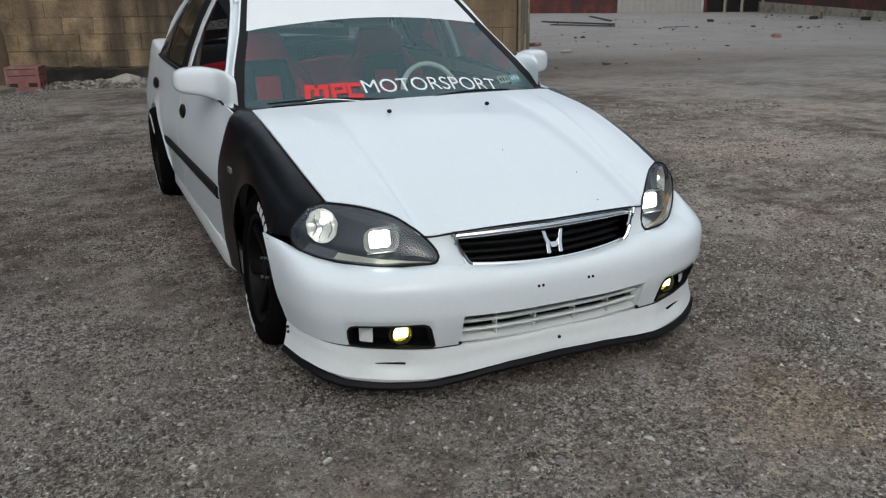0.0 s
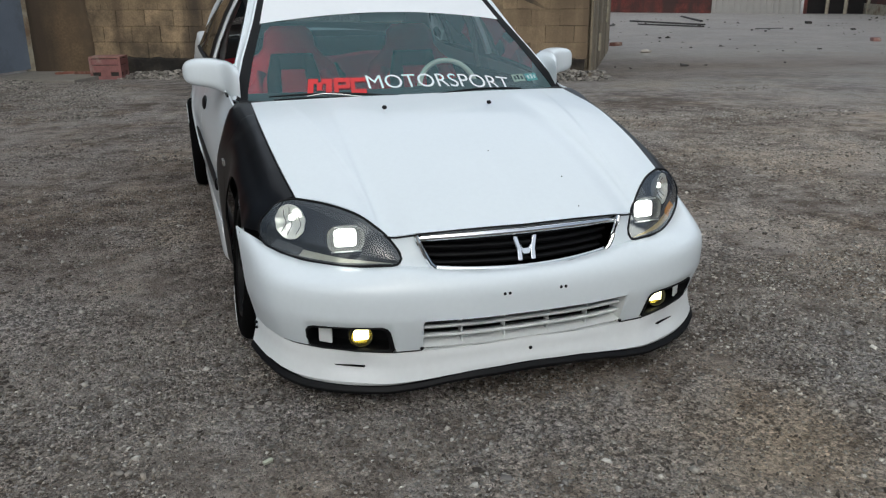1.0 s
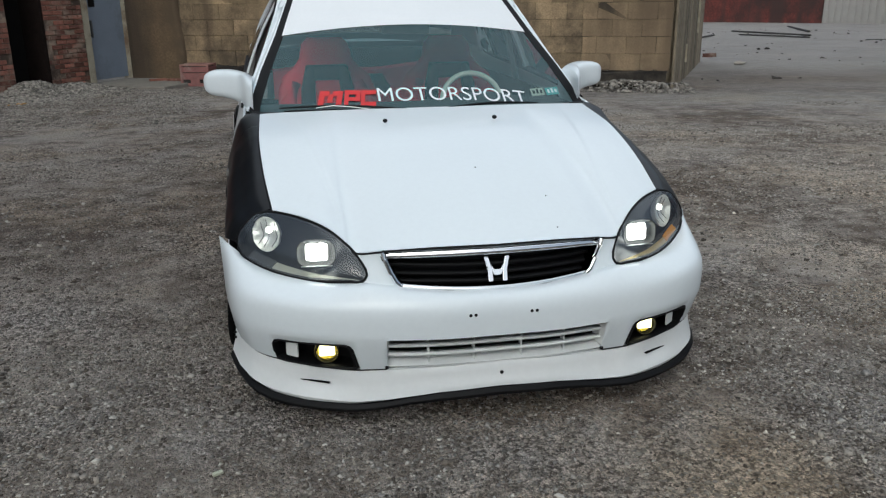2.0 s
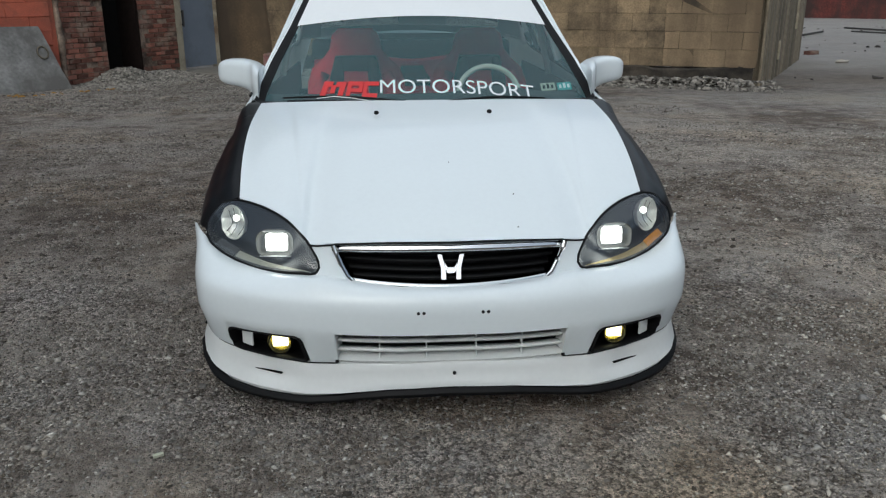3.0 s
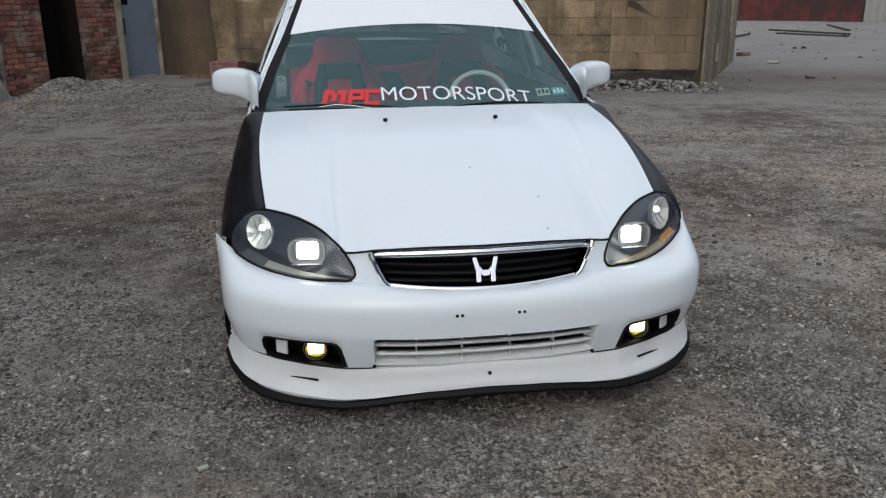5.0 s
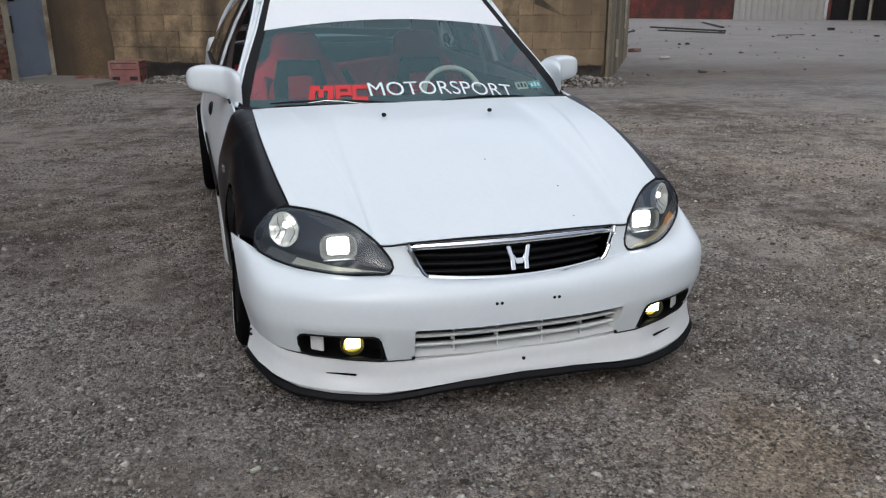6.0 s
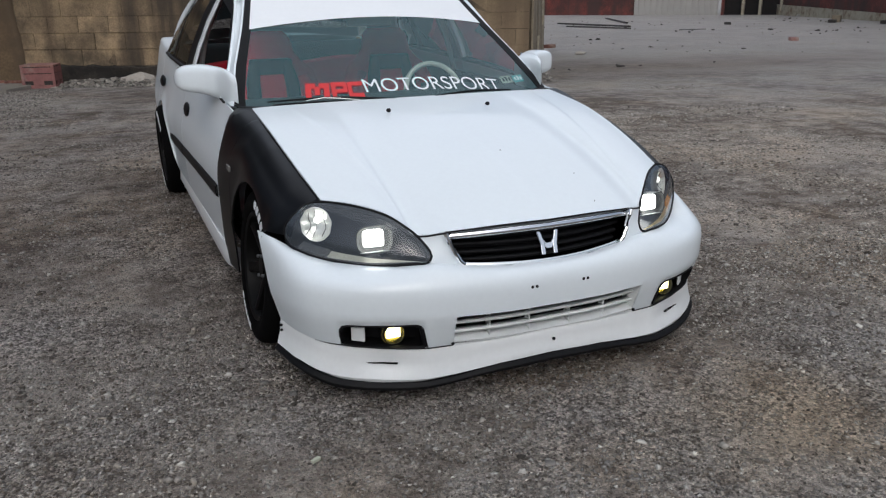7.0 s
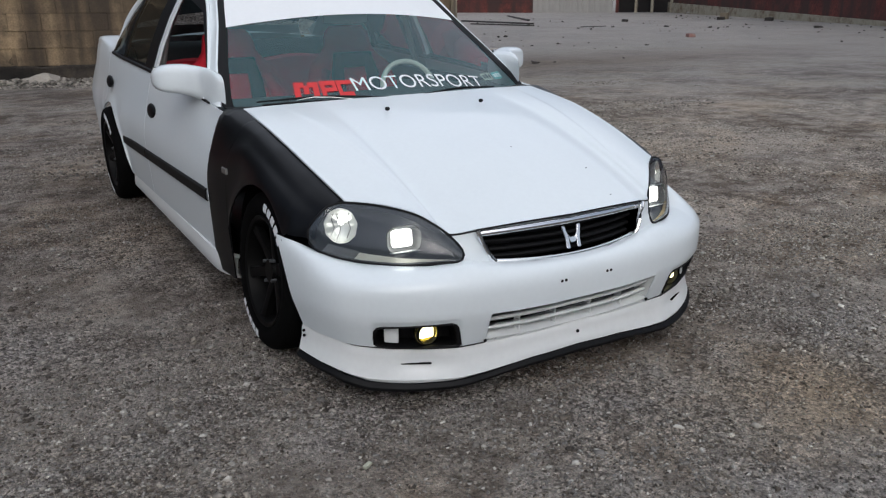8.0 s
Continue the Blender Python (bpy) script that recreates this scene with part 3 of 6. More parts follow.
# ---- front bumper
xs = sorted(set([round(0.842 * k / 70, 4) for k in range(71)] + [0.338, 0.346, 0.349, 0.430, 0.434, 0.447, 0.455, 0.468, 0.668, 0.684, 0.693, 0.697]))
rows = []
for x in xs:
    lz, tz, ty = low_z(x), top_z(x), top_y(x)
    o = nose_pt(x, 0)
    back = lambda z: 0.112 * max(0, (0.50 - z) / 0.28)
    t = Vector((x, ty, tz))
    ease = 1 - min(1, max(0, (x - 0.76) / 0.08))
    under = lip_in(x) * max(0.0, (0.33 - lz) / 0.14)
    col = [t, Vector(nose_pt(x, 0.42, -0.012 * ease, back(0.42))), Vector(nose_pt(x, 0.385, 0.0, back(0.385))), Vector(nose_pt(x, 0.34, 0.0, back(0.34))), Vector(nose_pt(x, 0.305, -0.002, back(0.305)))]
    end = Vector(nose_pt(x, lz, -under, back(lz)))
    col.insert(1, t * 0.62 + col[1] * 0.38 + Vector((0, -0.012, 0.012)) * min(1, (tz - 0.40) / 0.06) * ease)
    up = spline(col, 12)
    rows.append([tuple(p) for p in up] + [tuple(Vector(up[-1]).lerp(end, q)) for q in (0.34, 0.67, 1.0)])
cols = [list(c) for c in zip(*rows)]
strip_rows = []
for k in range(9):
    v = k / 8
    a = Vector((0.298, 0.0995, 0.4495)).lerp(Vector((0.347, 0.133, 0.549)), v)
    b = Vector((0.400, 0.1225, 0.458)).lerp(Vector((0.388, 0.1275, 0.481)), min(1, v * 2.6)) if v < 0.385 else Vector((0.388, 0.1275, 0.481)).lerp(Vector((0.417, 0.172, 0.540)), (v - 0.385) / 0.615)
    strip_rows.append([a.lerp(b, u) + Vector((0, -0.004, 0.001)) * math.sin(math.pi * u) * (0.3 + v) for u in np.linspace(0, 1, 7)])
for side in (1, -1):
    bm = grid_bm(strip_rows)
    part("nose_strip", thick(bm if side > 0 else flip_x(bm), 0.005), WHITE, car)
bumper = part("front_bumper", thick(grid_bm(mirror_rows(cols), flip=True), 0.006), WHITE, car, "white painted front bumper with open lower intake", sharp=40)

# ---- front lip and black splitter edge
rows, rows2 = [], []
for k in range(61):
    x = 0.842 * k / 60
    o = -lip_in(x)
    sz, lz, bz = seam_z(x), lip_low(x), split_low(x)
    scoop = 0.010 * math.exp(-(((x - 0.56) / 0.07) ** 2))
    rows.append([tuple(p) for p in spline([nose_pt(x, sz, o - 0.012, 0.10), nose_pt(x, sz - 0.006, o + 0.002, 0.10), nose_pt(x, sz * 0.55 + lz * 0.45, o + 0.006 - scoop, 0.10), nose_pt(x, sz * 0.2 + lz * 0.8, o + 0.014, 0.10), nose_pt(x, lz, o + 0.016, 0.10), nose_pt(x, lz - 0.002, o - 0.03, 0.10)], 12)])
    rows2.append([nose_pt(x, lz + 0.001, o - 0.02, 0.10), nose_pt(x, lz - 0.003, o + 0.020, 0.10), nose_pt(x, (lz + bz) / 2, o + 0.029, 0.10), nose_pt(x, bz + 0.004, o + 0.026, 0.10), nose_pt(x, bz, o + 0.015, 0.10), nose_pt(x, bz, o - 0.05, 0.10)])
lip = part("front_lip", thick(grid_bm(mirror_rows([list(c) for c in zip(*rows)]), flip=True), 0.004), LIPWHITE, car, "white moulded front lip spoiler")
part("splitter_edge", thick(grid_bm(mirror_rows([list(c) for c in zip(*rows2)]), flip=True), 0.004), TRIM, car, "black rubber edging under the lip")
for side in (1, -1):
    seam = []
    for x in np.linspace(0.352, 0.841, 40):
        p = nose_pt(x, seam_z(x) + 0.001, -lip_in(x) + 0.0035, 0.105)
        seam.append((side * p[0], p[1], p[2]))
    part("lip_seam", tube(seam, 0.0019, 6), TRIM, lip, "dark gap between lip and bumper")
    for dy, dz in ((0.004, -0.018), (0.002, -0.036)):
        p = nose_pt(0.8395, seam_z(0.84) + dz, -lip_in(0.84) + 0.006, 0.10)
        bm = bmesh.new()
        bmesh.ops.create_icosphere(bm, subdivisions=2, radius=0.0052, matrix=Matrix.Translation((side * p[0], p[1] - 0.012, p[2])))
        part("bolt", bm, TRIM, lip)
    bm = bmesh.new()
    bmesh.ops.create_icosphere(bm, subdivisions=2, radius=0.006, matrix=Matrix.Translation((side * 0.828, 0.535, 0.488)))
    part("wing_screw", bm, TRIM, bumper, "dark screw at the bumper's upper corner")
for side, m in both(None):
    bm = bmesh.new()
    bmesh.ops.create_cube(bm, size=1, matrix=pose(0.558, 0.140, 0.146, 0, 0, 29) @ Matrix.Diagonal((0.100, 0.014, 0.0032, 1)))
    part("lip_slot", m(bm), DARKUNDER, lip)
for x, y, z in [(0.008, 0.040, 0.164), (-0.3435, 0.071, 0.2), (0.3435, 0.071, 0.2)]:
    bm = bmesh.new()
    bmesh.ops.create_icosphere(bm, subdivisions=2, radius=0.006, matrix=Matrix.Translation((x, y, z)))
    part("bolt", bm, TRIM, lip)
for x in (-0.100, -0.084, 0.087, 0.103):
    bm = bmesh.new()
    bmesh.ops.create_cone(bm, cap_ends=True, segments=12, radius1=0.005, radius2=0.005, depth=0.004, matrix=pose(x, 0.0005, 0.376, 90, 0, 0))
    part("plate_hole", bm, TRIM, bumper)

# ---- lower intake with white slats
bm = bmesh.new()
box(bm, (-0.37, 0.12, 0.17), (0.37, 0.13, 0.34))
part("intake_backing", bm, DARKUNDER, car)
rows = [[(x, nose_pt(abs(x), 0)[1] + 0.047, 0.203) for x in np.linspace(-0.35, 0.35, 21)], [(x, 0.125, 0.222) for x in np.linspace(-0.34, 0.34, 21)]]
part("intake_floor", thick(grid_bm(rows), 0.004), LIPWHITE, car)
for side, m in both(None):
    part("intake_cheek", m(thick(grid_bm([[(0.349, 0.041, 0.30), (0.349, 0.085, 0.194)], [(0.333, 0.125, 0.30), (0.333, 0.125, 0.194)]]), 0.004)), LIPWHITE, car)
for z in (0.267, 0.236):
    rows = []
    for x in np.linspace(-0.339, 0.339, 29):
        y = nose_pt(abs(x), 0)[1] + 0.042 + (0.30 - z) * 0.15
        rows.append([(x, y + 0.001, z + 0.0050), (x, y - 0.003, z + 0.001), (x, y, z - 0.0040), (x, y + 0.026, z - 0.0015), (x, y + 0.026, z + 0.0040)])
    part("intake_slat", grid_bm(rows, closed=True), LIPWHITE, car)
for x in (-0.215, -0.075, 0.075, 0.215):
    y = nose_pt(abs(x), 0)[1] + 0.058
    part("intake_bar", box_bm((x - 0.0016, y, 0.205), (x + 0.0016, y + 0.03, 0.305)), LIPWHITE, car)

# ---- fog lamps
for side, m in both(None):
    rows = []
    for k in range(13):
        x = 0.430 + 0.268 * k / 12
        ins = 0.0 if 0 < k < 12 else 0.03
        rows.append([nose_pt(x, z, -0.112 + ins * 0.9) for z in np.linspace(0.20 + ins * 0.3, 0.286 - ins * 0.3, 5)])
    fog = part("fog_lamp", m(thick(grid_bm(rows), 0.004)), TRIM, car, "lit yellow fog lamp in a black bezel")
    ring = []
    outline = [(0.438, 0.206), (0.444, 0.240), (0.449, 0.266), (0.456, 0.278), (0.470, 0.284), (0.56, 0.283), (0.64, 0.282), (0.668, 0.281), (0.683, 0.276), (0.691, 0.264), (0.694, 0.235), (0.690, 0.213), (0.680, 0.206), (0.66, 0.203), (0.56, 0.199), (0.46, 0.197), (0.445, 0.199)]
    for x, z in outline + outline[:1]:
        u = lip_in(x) * max(0.0, (0.33 - z) / 0.14)
        ring.append((Vector(nose_pt(x, z, -u + 0.001)), Vector(nose_pt(x, z, -0.116))))
    part("bezel_rim", m(tube([a + Vector((0, -0.001, 0)) for a, _ in ring], 0.0034, 8)), TRIM, fog, "black bezel rim")
    c = Vector(nose_pt(0.56, 0.242, 0))
    part("bezel", m(thick(grid_bm([[a, a + (Vector((c.x, a.y, c.z)) - a) * 0.05 + Vector((0, 0.004, 0)), b + (Vector((c.x, b.y, c.z)) - b) * 0.05] for a, b in ring]), 0.003)), TRIM, fog)
    n = nose_normal(s_of_x(0.545))
    at = Vector(nose_pt(0.545, 0.240, -0.074))
    q = Vector((n.x * 0.35, -1, 0)).normalized().to_track_quat("Z", "Y").to_matrix().to_4x4()
    bm = bmesh.new()
    bm.free()
    fr = Matrix.Translation(at) @ q
    cup = [[fr @ Vector((r * math.cos(t), r * math.sin(t), z)) for t in np.linspace(0, 2 * math.pi, 30, endpoint=False)] for r, z in ((0.037, 0.018), (0.036, 0.004), (0.030, -0.010), (0.018, -0.018), (0.002, -0.020))]
    part("fog_reflector", m(thick(grid_bm(cup, closed=True), 0.002)), YELLOWBOWL, fog, "round yellowish chrome reflector")
    bm = bmesh.new()
    obox(bm, at + Vector((0, -0.012, 0.004)), (0.048, 0.012, 0.040), (0, 0, 0), 0.0055)
    part("fog_bulb", m(bm), FOGBULB, fog, "glowing yellow lens")
    ring = [[at + Vector((0.036 * math.cos(t), d, 0.036 * math.sin(t))) for t in np.linspace(0, 2 * math.pi, 24, endpoint=False)] for d in (-0.026, 0.016)]
    part("fog_shroud", m(thick(grid_bm(ring, closed=True), 0.003)), TRIM, fog)
    at2 = Vector(nose_pt(0.648, 0.244, -0.048))
    bm = bmesh.new()
    obox(bm, at2, (0.046, 0.008, 0.054), (0, 0, 40), 0.005)
    part("blanking_plate", m(bm), LIPWHITE, fog, "pale square cut-out")

# ---- grille
GY = lambda x, z=0.45: 0.058 + 0.58 * x * x + (z - 0.436) * 0.20
g_w = lambda z: lin(z, [(0.436, 0.20), (0.447, 0.292), (0.495, 0.318), (0.545, 0.341), (0.56, 0.343)])
rows = [[(g_w(z) * u, GY(g_w(z) * u, z) + 0.052, z) for u in np.linspace(-1, 1, 21)] for z in (0.436, 0.447, 0.50, 0.552)]
grille = part("grille", thick(grid_bm(rows), 0.003), TRIM, car, "black slatted grille in a chrome surround")
rows = []
for x in np.linspace(-0.346, 0.346, 41):
    t = 0.560 - 0.07 * x * x
    GS = lambda a, b: GY(a, b) - 0.15 * a * a
    rows.append([(x, GS(x, t) + 0.022, t), (x, GS(x, t) + 0.008, t - 0.004), (x, GS(x, t) - 0.001, t - 0.018), (x, GS(x, t) + 0.000, t - 0.027), (x, GS(x, t) + 0.012, t - 0.029), (x, GS(x, t) + 0.022, t - 0.012)])
part("chrome_surround", grid_bm(rows, closed=True), CHROME, grille, "broad chrome top strip")
g_bot = [(x, GY(x, 0.44), 0.437 + 0.115 * x * x) for x in np.linspace(0.290, -0.290, 25)]
part("chrome_surround", tube(g_bot, 0.0065, 10), CHROME, grille, "thin chrome lower strip")
for s in (1, -1):
    part("chrome_surround", tube([(s * x, y - 0.007, z) for x, y, z in [(0.343, 0.128, 0.549), (0.338, 0.124, 0.530), (0.320, 0.114, 0.492), (0.304, 0.107, 0.460), (0.290, 0.104, 0.4465)]], 0.0080, 10), CHROME, grille, "thin chrome side strip")
for z in (0.527, 0.501, 0.475, 0.452):
    w = g_w(z) - 0.006
    rows = []
    for x in np.linspace(-w, w, 25):
        y = GY(x, z) + 0.024
        rows.append([(x, y, z + 0.004), (x, y - 0.002, z), (x, y + 0.002, z - 0.006), (x, y + 0.026, z + 0.001), (x, y + 0.026, z + 0.009)])
    part("slat", grid_bm(rows, closed=True), TRIM, grille)
emb = bmesh.new()
for s in (-1, 1):
    v = [(s * 0.046, 0.540), (s * 0.031, 0.540), (s * 0.019, 0.494), (s * 0.017, 0.452), (s * 0.034, 0.452), (s * 0.034, 0.490)]
    emb.faces.new([emb.verts.new((x, 0.043 + (z - 0.452) * 0.28, z)) for x, z in v])
emb.faces.new([emb.verts.new((x, 0.0435 + (z - 0.452) * 0.28, z)) for x, z in [(-0.021, 0.510), (-0.012, 0.494), (0.012, 0.494), (0.021, 0.510), (0.018, 0.484), (0.012, 0.474), (-0.012, 0.474), (-0.018, 0.484)]])
for v in emb.verts:
    v.co = (v.co.x * 0.86, v.co.y + 0.023, 0.453 + (v.co.z - 0.452) * 0.80)
r = bmesh.ops.extrude_face_region(emb, geom=emb.faces[:])
bmesh.ops.translate(emb, vec=(0, 0.014, 0), verts=[v for v in r["geom"] if isinstance(v, bmesh.types.BMVert)])
bmesh.ops.recalc_face_normals(emb, faces=emb.faces[:])
bmesh.ops.bevel(emb, geom=emb.edges[:], offset=0.0018, segments=2, affect="EDGES")
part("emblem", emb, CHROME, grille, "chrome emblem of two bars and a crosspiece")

# ---- headlamps
LT = [(0.397, 0.1235, 0.4650), (0.3885, 0.1265, 0.479), (0.393, 0.140, 0.500), (0.418, 0.172, 0.536), (0.447, 0.203, 0.563), (0.495, 0.253, 0.594), (0.570, 0.333, 0.612), (0.655, 0.408, 0.618), (0.700, 0.425, 0.612), (0.722, 0.428, 0.600)]
LB = [(0.397, 0.1235, 0.4650), (0.409, 0.1250, 0.4590), (0.422, 0.130, 0.4580), (0.430, 0.133, 0.459), (0.500, 0.168, 0.454), (0.578, 0.225, 0.447), (0.66, 0.305, 0.450), (0.72, 0.369, 0.460), (0.768, 0.425, 0.484), (0.773, 0.444, 0.540), (0.722, 0.428, 0.600)]
for side, m in both(None):
    top, bot = spline(LT, 30), spline(LB, 30)
    lens_rows, back_rows = [], []
    for i in range(31):
        u = i / 30
        a, b = Vector(top[i]), Vector(bot[i])
        bulge = math.sin(math.pi * min(1, u * 1.0)) ** 0.6
        lens_rows.append([a.lerp(b, v) + Vector((0.012, -0.022, 0.004)) * (bulge * 4 * v * (1 - v)) for v in np.linspace(0, 1, 9)])
        back_rows.append([a.lerp(b, v) + Vector((-0.020, 0.100, -0.006)) * (bulge * (4 * v * (1 - v)) ** 0.5) for v in np.linspace(0, 1, 9)])
    lamp = part("headlamp", m(thick(grid_bm(back_rows), 0.003)), LAMPBLACK, car, "lit headlamp with a black housing and clear lens")
    lens = part("lens", m(grid_bm(lens_rows)), LENS, lamp, "clear plastic lens")
    lens.visible_shadow = False
    loop = [tuple(p) for p in top] + [tuple(p) for p in bot[::-1][1:]]
    part("gasket", m(tube(loop, 0.0042, 8)), TRIM, lamp)
    # main beam: a wide faceted bowl with the lit lamp deep in it
    at = Vector((0.530, 0.264, 0.517))
    q = Matrix.Translation(at) @ Vector((0.10, -1, 0.10)).normalized().to_track_quat("Z", "Y").to_matrix().to_4x4()

    def oval(rx, ry, z):
        out = []
        for t in np.linspace(0, 2 * math.pi, 36, endpoint=False):
            c, d = math.copysign(abs(math.cos(t)) ** 0.7, math.cos(t)), math.copysign(abs(math.sin(t)) ** 0.7, math.sin(t))
            out.append(q @ Vector((rx * c, ry * d, z + 0.0012 * math.sin(9 * t))))
        return out

    bm = grid_bm([oval(rx, ry, z) for rx, ry, z in ((0.060, 0.046, 0.014), (0.058, 0.045, 0.006), (0.053, 0.042, -0.004), (0.042, 0.034, -0.012), (0.004, 0.004, -0.016))], closed=True)
    part("main_reflector", m(thick(bm, 0.002)), GOLDBOWL, lamp, "faceted golden-grey headlamp bowl")
    bm = bmesh.new()
    obox(bm, (0, 0, 0), (0.070, 0.058, 0.030), (0, 0, 0), 0.0135)
    bmesh.ops.transform(bm, matrix=q @ Matrix.Translation((0.0, 0.0, -0.013)), verts=bm.verts[:])
    part("headlamp_bulb", m(bm), BULB, lamp, "glowing white lamp")
    for dz, w in ((-0.040, 0.048), (0.038, 0.036)):
        bm = bmesh.new()
        obox(bm, (0, 0, 0), (2 * w, 0.0022, 0.012), (0, 0, 0), 0.0008)
        bmesh.ops.transform(bm, matrix=q @ Matrix.Translation((0.0, dz, 0.012)), verts=bm.verts[:])
        part("reflector_rib", m(bm), SATINCHROME, lamp, "thin bright reflector rib")
    # corner bowl, ribbed, open to the outside
    cq = Matrix.Translation((0.680, 0.398, 0.548)) @ Vector((0.58, -0.80, 0.12)).normalized().to_track_quat("Z", "Y").to_matrix().to_4x4()
    rows = []
    for r, z in ((0.057, 0.003), (0.055, -0.004), (0.049, -0.016), (0.036, -0.027), (0.018, -0.033), (0.002, -0.034)):
        rows.append([cq @ Vector(((r + 0.0016 * math.sin(9 * t)) * math.cos(t) * 0.94, r * math.sin(t), z)) for t in np.linspace(0, 2 * math.pi, 54, endpoint=False)])
    part("corner_reflector", m(thick(grid_bm(rows, closed=True), 0.0015)), SATINCHROME, lamp, "ribbed chrome corner bowl")
    for dx in (-0.022, 0.010, 0.030):
        h = math.sqrt(0.046 ** 2 - dx * dx)
        part("corner_rib", m(tube([cq @ Vector((dx + 0.004 * math.cos(k * 1.1), h * (k / 4 - 1), -0.022 + 0.018 * (k / 4 - 1) ** 2)) for k in range(9)], 0.0012, 6)), LAMPBLACK, lamp)

    def shell(u0, u1, v0, v1, depth, rib, nu=13, nv=9):
        """A patch of the lamp's inside behind the lens, between shares u and v of its outline."""
        out = []
        for i in range(nu):
            k = (u0 + (u1 - u0) * i / (nu - 1)) * 30
            j = min(29, int(k))
            a, b = Vector(top[j]).lerp(Vector(top[j + 1]), k - j), Vector(bot[j]).lerp(Vector(bot[j + 1]), k - j)
            out.append([a.lerp(b, v) + Vector((-0.004, depth * (0.6 + 0.8 * math.sin(math.pi * i / (nu - 1))) + rib * math.sin(n * 1.9 + i * 0.5), 0)) for n, v in enumerate(np.linspace(v0, v1, nv))])
        return m(thick(grid_bm(out), 0.002))

    part("lower_reflector", shell(0.03, 0.555, 0.85, 0.99, 0.006, 0.0006, 25), GOLDSTRIP if side > 0 else PALECHROME, lamp, "pale chrome lower strip")
    part("lower_reflector", shell(0.56, 0.73, 0.83, 0.985, 0.006, 0.0010, 9), AMBER if side > 0 else BOWL, lamp, "amber side reflector" if side > 0 else "")
    bm = bmesh.new()
    bmesh.ops.create_uvsphere(bm, u_segments=14, v_segments=10, radius=0.011, matrix=cq @ Matrix.Translation((0.002, 0.012, -0.014)))
    part("corner_bulb", m(bm), PARKBULB, lamp, "lit white corner bulb")

# ---- front wings, satin black
wing_x = lambda y: lin(y, [(0.41, 0.766), (0.46, 0.795), (0.52, 0.826), (0.62, 0.833), (0.80, 0.836), (1.0, 0.834), (1.2, 0.838), (1.38, 0.846)])
ys = sorted(set([round(v, 4) for v in np.linspace(0.432, 1.332, 46)] + [AXLE_F - ARCH + 0.002, AXLE_F + ARCH - 0.002, AXLE_F + ARCH + 0.002]))
for side, m in both(None):
    rows = []
    for y in ys:
        hx, hz = hood_side(min(y, 1.275))
        if y > 1.275:
            k = (y - 1.275) / 0.057
            hx, hz = 0.700 + 0.018 * k, 0.812 - 0.003 * k
        wx = wing_x(y)
        low = lin(y, [(0.43, 0.507), (0.55, 0.510), (0.56, 0.17), (2, 0.17)])
        lz = arch_z(y, low)
        lx = wx - (0.012 if lz < 0.3 else 0.0) - 0.02 * max(0, (0.45 - lz) / 0.3)
        sh = hz - 0.05 - 0.03 * (wx - hx)
        pts = [(hx + 0.003, y, hz - 0.008), (hx + 0.25 * (wx - hx), y, hz - 0.017), (hx + 0.50 * (wx - hx), y, hz - 0.048), (wx - 0.022, y, hz - 0.115), (wx, y, 0.17 + (hz - 0.17) * 0.40), (wx - 0.014, y, 0.16)]
        k = min(1, max(0, (y - 0.98) / 0.35))
        k = k * k * (3 - 2 * k)
        door = [(hx, y, hz), (max(hx + 0.016, 0.776), y, hz - 0.012), (0.826, y, 0.68), (0.856, y, 0.56), (0.857, y, 0.42), (0.848, y, 0.16)]
        pts = [tuple(Vector(a).lerp(Vector(b), k)) for a, b in zip(pts, door)]
        rows.append(cut_low(pts, lz, 18, 0.006 if 0.48 < y < 1.125 else 0.0))
    wing = part("front_wing", m(thick(grid_bm(rows), 0.006)), BLACKPAINT, car, "satin black front wing")
    bm = bmesh.new()
    obox(bm, (0.837, 1.135, 0.606), (0.010, 0.055, 0.022), (0, 0, 0), 0.003)
    part("side_marker", m(bm), SHEETMETAL, wing, "pale side repeater")
    liner = [[(x, AXLE_F + 0.34 * math.cos(a), 0.285 + 0.34 * math.sin(a)) for x in (0.56, 0.795)] for a in np.linspace(-0.35, math.pi + 0.2, 20)]
    part("wheel_arch_liner", m(thick(grid_bm(liner), 0.004)), DARKUNDER, car)
    liner = [[(x, AXLE_R + 0.34 * math.cos(a), 0.285 + 0.34 * math.sin(a)) for x in (0.56, 0.83)] for a in np.linspace(-0.2, math.pi + 0.2, 20)]
    part("wheel_arch_liner", m(thick(grid_bm(liner), 0.004)), DARKUNDER, car)


